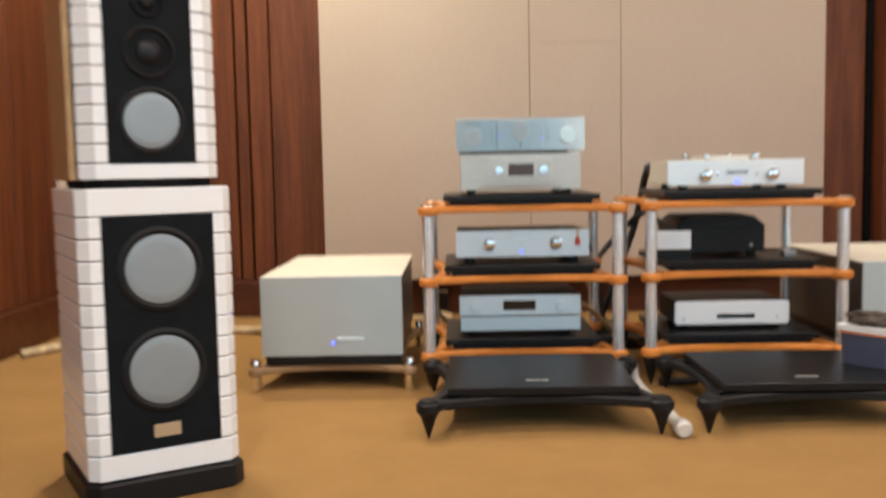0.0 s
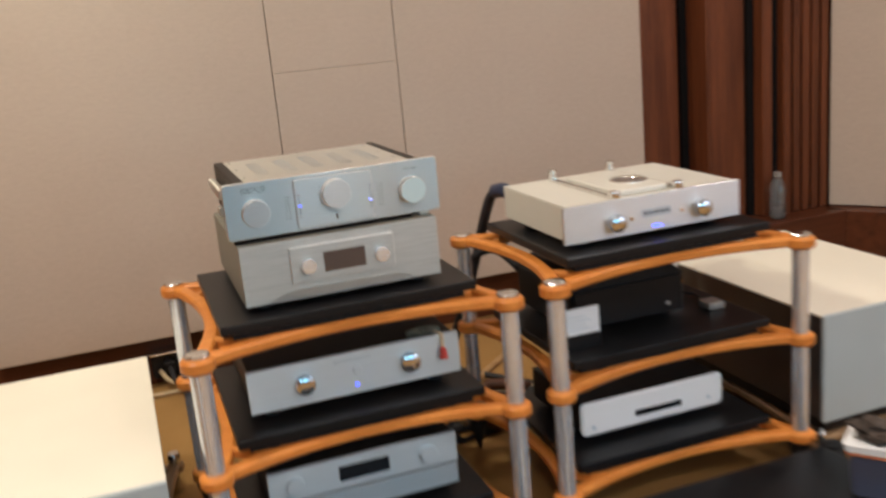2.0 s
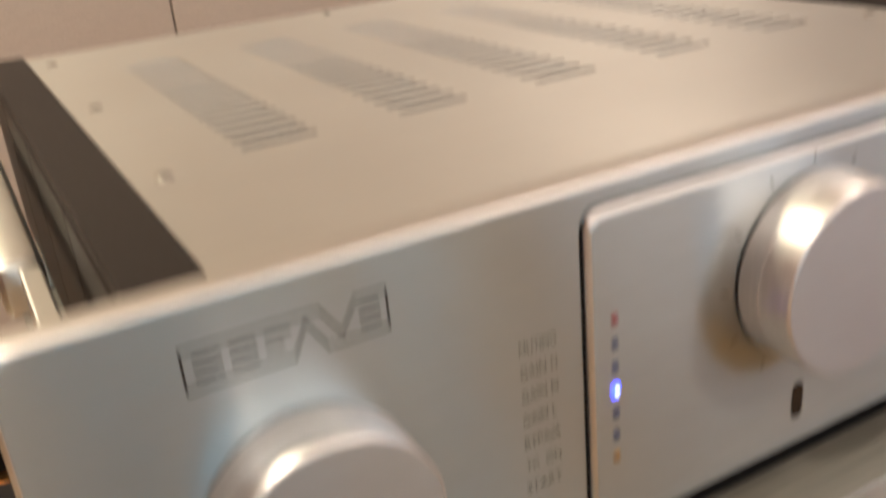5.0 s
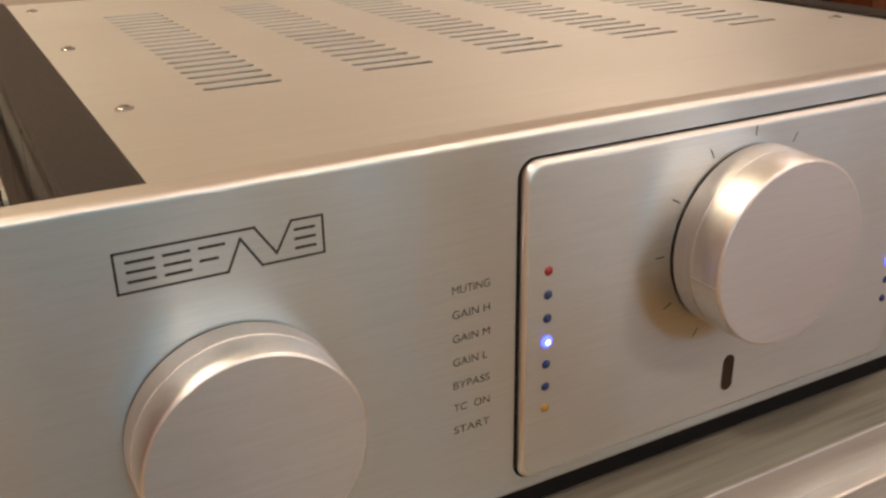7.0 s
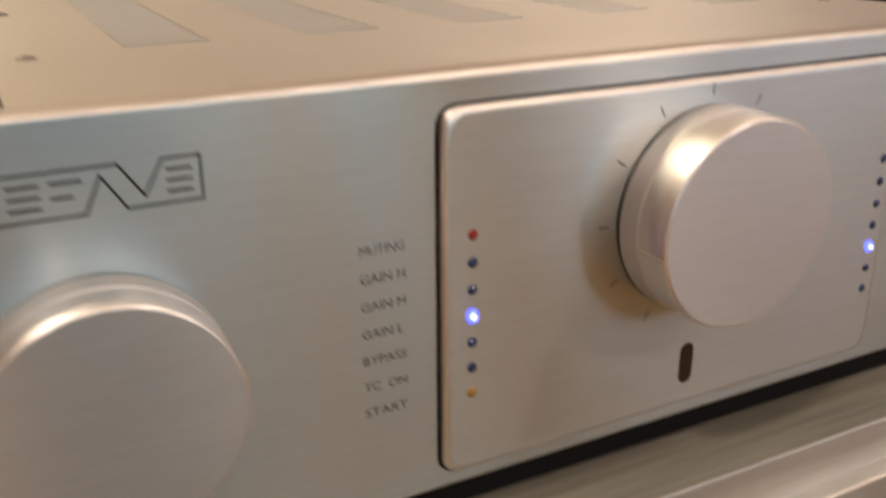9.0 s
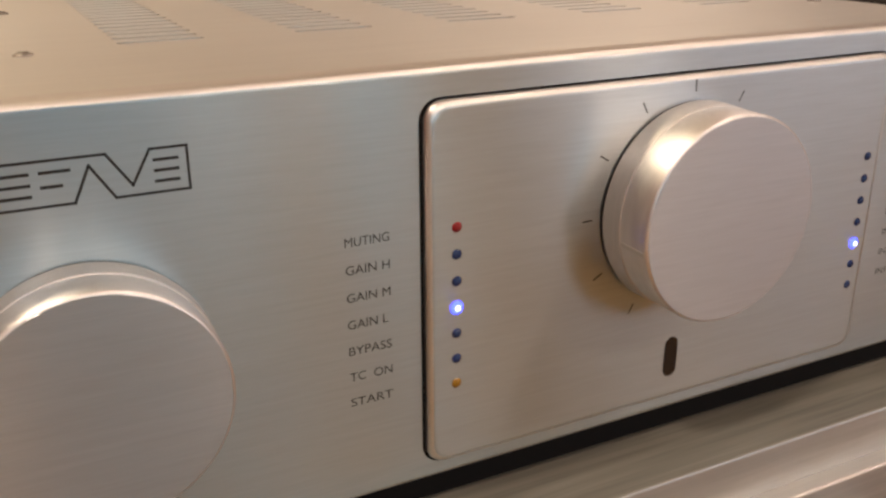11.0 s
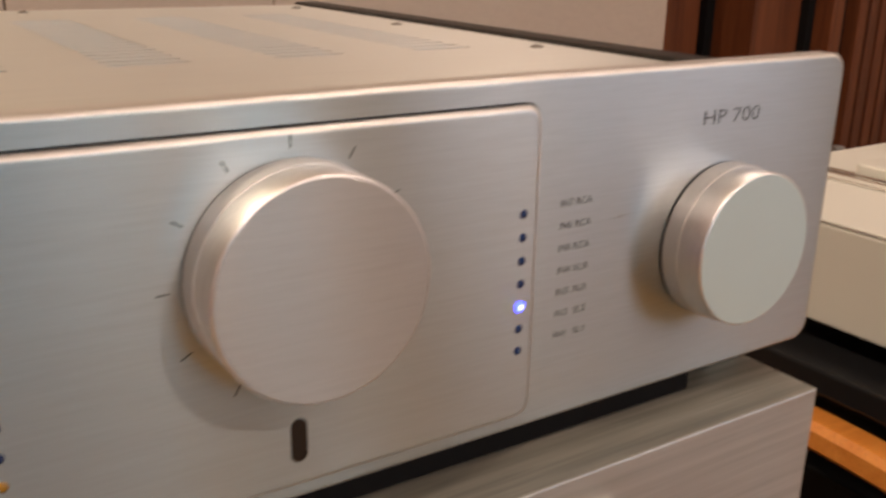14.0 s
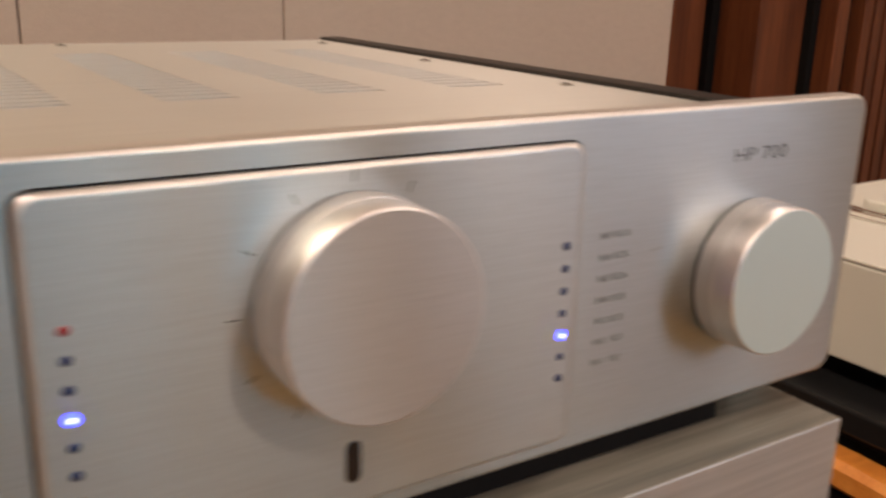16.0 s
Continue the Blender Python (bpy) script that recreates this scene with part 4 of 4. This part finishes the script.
for k in range(4):
    box(0.761, 0.839 - 0.012 * (k % 2), 3.2074, 3.2077, 0.469 + 0.010 * k, 0.471 + 0.010 * k, bm=bars)
part("card_print", bars, M_CARDPRINT, card)
clip = thing("cable_adapter", "small grey adapter lying on the black shelf", "adapter")
part("body", box(1.20, 1.245, 3.26, 3.31, 0.4225, 0.441, 0.004), M_GREYBADGE, clip)
part("lead", tube([(1.222, 3.31, 0.430), (1.23, 3.37, 0.434), (1.20, 3.45, 0.428), (1.17, 3.53, 0.430)], 0.004), M_CABLE, clip, "", 180)

# bead bracelet with a tassel, lying over the edge of the slim amplifier
br = thing("bead_bracelet", "grey bead bracelet with cream cord and red tassel", "bracelet")
for k in range(22):
    a = 2 * math.pi * k / 22
    part("bead", lathe([(0, 0), (0.0035, 0.0012), (0.0048, 0.0048), (0.0035, 0.0084), (0, 0.0096)], (0.443 + 0.034 * math.cos(a), 3.235 + 0.022 * math.sin(a), 0.5272 if math.sin(a) > -0.4 else 0.5327), "Z", 10), M_BEAD, br, "", 180)
part("cord", tube([(0.463, 3.214, 0.5345), (0.470, 3.196, 0.5345), (0.471, 3.189, 0.525), (0.470, 3.1895, 0.506)], 0.004), M_CREAMCLOTH, br, "cream cord", 180)
part("tassel", lathe([(0.003, 0.026), (0.0075, 0.020), (0.0095, 0.0), (0.002, 0.0)], (0.470, 3.184, 0.481), "Z", 12), M_REDCLOTH, br, "red tassel", 60)


# ---- monoblock amplifiers on their own stands ----
def monoblock(x0, x1, y0, y1, z0, z1, led_x, bar, label):
    a = thing("power_amplifier", label, "amplifier", "large mono amplifiers")
    part("body", box(x0 + 0.004, x1 - 0.004, y0 + 0.014, y1, z0 + 0.002, z1 - 0.008, 0.003), M_AMPSIDE, a, "dark case sides")
    part("top_plate", box(x0, x1, y0 + 0.012, y1, z1 - 0.0075, z1, 0.002), M_TOPPLATE, a, "pale brushed top plate")
    part("front_plate", plate(x0, x1, z0, z1, y0, 0.0115, 0.003, 0.0015), M_AMPFRONT, a, "grey silver front plate", 20)
    part("name_bar", plate(bar[0], bar[1], bar[2], bar[2] + 0.012, y0 - 0.003, 0.004, 0.002, 0.0008), M_SILVER, a, "small raised bar")
    part("indicator_lamp", rod((led_x, y0, bar[2] - 0.006), 0.0042, 0.002, "Y", 16, 0.0006), M_LED_BLUE, a, "lit blue indicator")
    part("plinth", box(x0 + 0.010, x1 - 0.010, y0 + 0.010, y1 - 0.020, z0 - 0.028, z0 + 0.002, 0.003), M_BLACK, a, "recessed black plinth")
    s = thing("amplifier_stand", "low pale wooden stand with chrome caps under an amplifier", "equipment stand", "pale amplifier stands")
    cx = (x0 + x1) / 2
    sx, sy0, sy1 = (x1 - x0) / 2 + 0.022, y0 - 0.01, y1 - 0.02
    loc = [(cx - sx, sy0), (cx + sx, sy0), (cx + sx, sy1), (cx - sx, sy1)]
    ztop = z0 - 0.0285
    part("stand_frame", shelf_frame(loc, ztop - 0.034, 0.026, 0.024, 0.028, 0.05), M_STANDWOOD, s, "pale lacquered wooden frame", 40)
    part("board", box(x0 + 0.02, x1 - 0.02, y0 + 0.03, y1 - 0.03, ztop - 0.0075, ztop, 0.002), M_BLACK, s)
    for x, y in loc:
        part("cap", lathe([(0.017, 0), (0.017, 0.024), (0.014, 0.029), (0, 0.031)], (x, y, ztop - 0.0075), "Z", 24), M_CHROME, s, "chrome cap", 40)
        part("foot", lathe([(0.010, 0.0), (0.018, 0.004), (0.018, ztop - 0.0355 - FLOOR)], (x, y, FLOOR), "Z", 20), M_CHROME, s, "chrome foot", 40)
    return a


monoblock(-0.606, -0.131, 3.080, 3.850, 0.128, 0.3970, -0.366, (-0.352, -0.262, 0.178), "large grey silver mono amplifier with pale top and blue lamp")
monoblock(1.402, 1.880, 3.090, 3.815, 0.138, 0.4150, 1.645, (1.605, 1.735, 0.190), "large silver mono amplifier with dark sides and blue lamp")

# ---- white loudspeaker ----
spk = thing("loudspeaker", "white ribbed floor-standing loudspeaker with grey cones", "loudspeaker", "", (-0.603, 2.055, FLOOR), 32)


def cabinet_plan(wf, cut, depth, y=0.0):
    h = wf / 2
    return [(-h, y), (-h - cut, y + cut), (-h - cut, y + depth * 0.75), (-h * 0.5, y + depth), (h * 0.5, y + depth), (h + cut, y + depth * 0.75), (h + cut, y + cut), (h, y)]


part("base", prism(cabinet_plan(0.304, 0.026, 0.44, -0.012), 0, 0.058, 0.006), M_BLACK, spk, "black plinth")


def ribbed(z0, z1, n, foot, head, wf, cut, depth, y):
    """A stack of white ribs between a plain foot band and a plain head band."""
    step = (z1 - head - z0 - foot) / n
    cuts = [z0, z0 + foot] + [z0 + foot + step * (k + 1) for k in range(n)] + [z1]
    for a, b in zip(cuts, cuts[1:]):
        part("rib", prism(cabinet_plan(wf, cut, depth, y), a + 0.0010, b - 0.0010, 0.0032), M_WHITE, spk)


part("core", prism(cabinet_plan(0.280, 0.020, 0.40, 0.008), 0.062, 0.704), M_GAP, spk)
part("core", prism(cabinet_plan(0.230, 0.028, 0.32, 0.028), 0.726, 1.218), M_GAP, spk)
ribbed(0.060, 0.706, 11, 0.058, 0.062, 0.296, 0.022, 0.42, 0.0)
ribbed(0.724, 1.22, 10, 0.036, 0.040, 0.246, 0.030, 0.34, 0.020)
part("neck", prism(cabinet_plan(0.22, 0.03, 0.34, 0.035), 0.706, 0.724), M_GAP, spk)
for sx in (-1,):
    part("side_panel", box(min(sx * 0.156, sx * 0.171), max(sx * 0.156, sx * 0.171), 0.062, 0.28, 0.724, 1.22, 0.003), M_GOLDWOOD, spk, "pale wooden side panel")


def baffle(z0, z1, w, y, drivers, badge=None):
    part("baffle", box(-w / 2, w / 2, y - 0.0025, y + 0.01, z0, z1, 0.001, 1), M_BAFFLE, spk, "black baffle")
    for zc, r, dome in drivers:
        su = part("surround", lathe([(r * 1.20, -0.001), (r * 1.20, 0.004), (r * 1.09, 0.0075), (r * 0.98, 0.0035), (r * 0.94, -0.001)], (0, y - 0.0025, zc), "Y", 48), M_RUBBER, spk, "", 40)
        prof = [(r, 0.0022), (r * 0.97, 0.0032), (r * 0.55, 0.0012), (0, 0.0006)] if not dome else [(r * 0.6, 0.001), (r * 0.5, 0.006), (r * 0.25, 0.0095), (0, 0.0105)]
        part("cone", lathe(prof, (0, y - 0.0025, zc), "Y", 48), M_CONE if not dome else M_BOARD, su, "pale grey cone" if not dome else "glossy black dome", 40)
    if badge:
        part("badge", plate(-0.030, 0.030, badge, badge + 0.030, y - 0.0045, 0.004, 0.002, 0.0005), M_BRASSPLATE, spk, "pale metal badge")


baffle(0.119, 0.643, 0.246, 0.0, [(0.298, 0.079, False), (0.525, 0.079, False)], 0.145)
baffle(0.760, 1.18, 0.192, 0.020, [(0.853, 0.062, False), (1.002, 0.048, True), (1.112, 0.030, True)])
part("top", prism(cabinet_plan(0.24, 0.03, 0.34, 0.022), 1.2205, 1.238, 0.006), M_WHITE, spk)
part("indicator_lamp", rod((0.1700, 0.045, 0.40), 0.003, 0.002, "Y", 12, 0.0005), M_LED_BLUE, spk)

# ---- small things ----
tub = thing("plastic_tub", "cloudy blue plastic tub with white rim and orange band", "tub", "", (1.296, 2.775, FLOOR + 0.1275), -53)
for z0, z1, w0, w1, name, m, lab in ((0.0, 0.094, 0.068, 0.075, "tub_body", M_TUB, "cloudy bluish plastic"), (0.0945, 0.101, 0.0815, 0.0815, "band", M_ORANGEBAND, "orange band"), (0.1015, 0.118, 0.083, 0.086, "rim", M_WHITE, "white rim")):
    bm = bmesh.new()
    lo = [bm.verts.new((x, y, z0)) for x, y in rounded(2 * w0, 1.45 * w0, 0.012)]
    hi = [bm.verts.new((x, y, z1)) for x, y in rounded(2 * w1, 1.45 * w1, 0.012)]
    for k in range(len(lo)):
        bm.faces.new((lo[k], lo[(k + 1) % len(lo)], hi[(k + 1) % len(lo)], hi[k]))
    bm.faces.new(lo)
    bm.faces.new(hi)
    part(name, bm, m, tub, lab, 25)
pouch = bmesh.new()
bmesh.ops.create_uvsphere(pouch, u_segments=40, v_segments=24, radius=1.0)
for v in pouch.verts:
    d = v.co.copy()
    k = 1 + 0.45 * noise.noise(d * 3.0) + 0.32 * noise.noise(d * 8)
    v.co = Vector((d.x * 0.068 * k, d.y * 0.046 * k, max(0.0, 0.014 + d.z * 0.026 * k)))
pp = part("cloth_pouch", pouch, M_DARKCLOTH, None, "", 180)
pp.matrix_world = pose(1.296, 2.775, FLOOR + 0.2458, 0, 0, -45)
tagged(pp, "crumpled dark brown cloth pouch lying on the tub", "pouch")

bottle = thing("water_bottle", "clear plastic water bottle standing on the skirting ledge", "bottle", "", (2.373, 4.447, LEDGE + 0.0005))
part("bottle_body", lathe([(0.026, 0), (0.031, 0.004), (0.032, 0.03), (0.030, 0.034), (0.032, 0.04), (0.032, 0.075), (0.030, 0.08), (0.032, 0.085), (0.032, 0.12), (0.024, 0.15), (0.0135, 0.168), (0.0135, 0.176), (0.0125, 0.176), (0.022, 0.148), (0.0305, 0.118), (0.0305, 0.006), (0.025, 0.002)], (0, 0, 0), "Z", 28), M_GLASS, bottle, "clear ribbed plastic", 60)
part("bottle_cap", rod((0, 0, 0.1745), 0.0155, 0.017, "Z", 24, 0.002), M_GREYBADGE, bottle, "grey cap")

outlet = thing("power_outlet", "black outlet box with silver edge on the skirting", "power outlet")
part("box", box(-0.126, -0.002, 4.652, 4.699, 0.045, 0.1345, 0.004), M_BLACK, outlet)
part("top_edge", box(-0.129, 0.001, 4.630, 4.699, 0.1348, 0.1420, 0.002), M_CHROME, outlet, "silver metal cover plate")
part("plug", box(-0.084, -0.048, 4.612, 4.652, 0.070, 0.110, 0.006), M_BLACK, outlet)

cable("power_cable", [(-0.066, 4.62, 0.090), (-0.05, 4.52, 0.06), (0.02, 4.35, 0.022), (0.18, 4.15, 0.022), (0.30, 3.95, 0.022), (0.34, 3.78, 0.10)], 0.009, M_CABLE, "black power cable from the outlet to a rack")
cable("power_cable", [(-0.10, 4.645, 0.075), (-0.07, 4.60, 0.045), (0.02, 4.57, 0.022), (-0.08, 4.55, 0.022), (-0.20, 4.545, 0.022), (-0.36, 4.42, 0.022), (-0.40, 4.1, 0.022), (-0.36, 3.87, 0.13)], 0.008, M_PALECABLE, "cream power cable lying on the carpet")
cable("speaker_cable", [(-0.50, 3.86, 0.20), (-0.62, 4.0, 0.10), (-0.86, 4.18, 0.035), (-1.15, 4.20, 0.032), (-1.5, 4.02, 0.032), (-1.72, 3.7, 0.032)], 0.018, M_PALECABLE, "thick braided cream speaker cable on the carpet")
cable("speaker_cable", [(1.75, 3.83, 0.20), (1.90, 4.0, 0.10), (2.15, 4.18, 0.035), (2.45, 4.08, 0.032), (2.72, 3.90, 0.032), (2.95, 3.55, 0.032)], 0.018, M_PALECABLE, "thick braided cream speaker cable on the carpet")
cable("interconnect_cable", [(0.815, 3.548, 0.735), (0.803, 3.60, 0.741), (0.797, 3.650, 0.716), (0.790, 3.69, 0.655), (0.775, 3.745, 0.53), (0.735, 3.76, 0.40), (0.66, 3.83, 0.16), (0.58, 3.95, 0.022), (0.50, 4.1, 0.022)], 0.014, M_CABLE, "thick black cable hanging behind the disc player")
plug = thing("cable_plug", "dark blue plug behind the disc player", "plug")
part("plug_body", tube([(0.815, 3.548, 0.735), (0.806, 3.585, 0.741), (0.800, 3.625, 0.734)], 0.0195), M_BLUECABLE, plug, "", 60)
cable("interconnect_cable", [(0.86, 3.58, 0.50), (0.80, 3.70, 0.56), (0.70, 3.78, 0.46), (0.60, 3.72, 0.36), (0.52, 3.62, 0.30)], 0.012, M_CABLE, "black cable between the racks")
cable("interconnect_cable", [(0.47, 3.545, 0.49), (0.54, 3.62, 0.47), (0.60, 3.68, 0.38), (0.63, 3.72, 0.20), (0.66, 3.70, 0.022), (0.80, 3.74, 0.022)], 0.011, M_CABLE, "black cable behind the amplifier")
cable("power_cable", [(0.45, 3.53, 0.25), (0.56, 3.62, 0.20), (0.66, 3.66, 0.10), (0.72, 3.80, 0.022), (0.85, 4.05, 0.022), (1.05, 4.25, 0.022)], 0.010, M_GOLDWOOD, "gold-brown cable trailing behind the racks")
cable("power_cable", [(0.58, 3.78, 0.30), (0.66, 3.86, 0.12), (0.78, 3.95, 0.026), (0.98, 3.92, 0.03), (1.10, 3.80, 0.026)], 0.012, M_PALECABLE, "cream cable looped on the carpet behind the racks")
cable("power_cable", [(1.05, 3.55, 0.24), (1.12, 3.68, 0.14), (1.10, 3.85, 0.026), (0.92, 4.10, 0.022), (0.75, 4.35, 0.022)], 0.010, M_CABLE, "black power cable behind the disc player")
cable("power_cable", [(0.645, 3.12, 0.075), (0.632, 3.02, 0.050), (0.640, 2.90, 0.032), (0.656, 2.75, 0.030), (0.662, 2.58, 0.030), (0.660, 2.50, 0.030)], 0.017, M_WHITECABLE, "thick silver-white cable between the stands")
wp = thing("cable_plug", "clear grey plug at the end of the white cable", "plug")
part("plug_body", lathe([(0.018, 0), (0.024, 0.006), (0.024, 0.038), (0.018, 0.046)], (0.660, 2.50, 0.036), "Y", 24), M_WHITECABLE, wp, "", 40)
cable("interconnect_cable", [(0.72, 3.06, 0.030), (0.84, 3.055, 0.032), (0.93, 3.070, 0.060), (1.04, 3.062, 0.045), (1.15, 3.075, 0.070), (1.26, 3.062, 0.036), (1.40, 3.04, 0.030)], 0.013, M_CABLE, "black cable lying between a stand and a rack")
# tangle of cables on the carpet behind the racks; their dark bulk also stands in for shade
for k in range(11):
    tangle = random.Random(40 + k)
    x, y = tangle.uniform(0.30, 1.05), tangle.uniform(3.74, 3.95)
    run = []
    for _ in range(6):
        run.append((x, y, tangle.uniform(0.026, 0.085)))
        x += tangle.uniform(-0.16, 0.20)
        y = min(4.30, max(3.70, y + tangle.uniform(-0.12, 0.16)))
    run = [(*run[0][:2], 0.027), *run, (*run[-1][:2], 0.026)]
    run[0] = (run[0][0] - 0.05, run[0][1], 0.027)
    run[-1] = (run[-1][0] + 0.06, run[-1][1], 0.027)
    sleeve, tone = ((M_CABLE, "black"), (M_BROWNCABLE, "dark red-brown"), (M_CABLE, "black"))[k % 3]
    cable("power_cable", run, 0.014, sleeve, "%s cable lying in a tangle behind the racks" % tone)
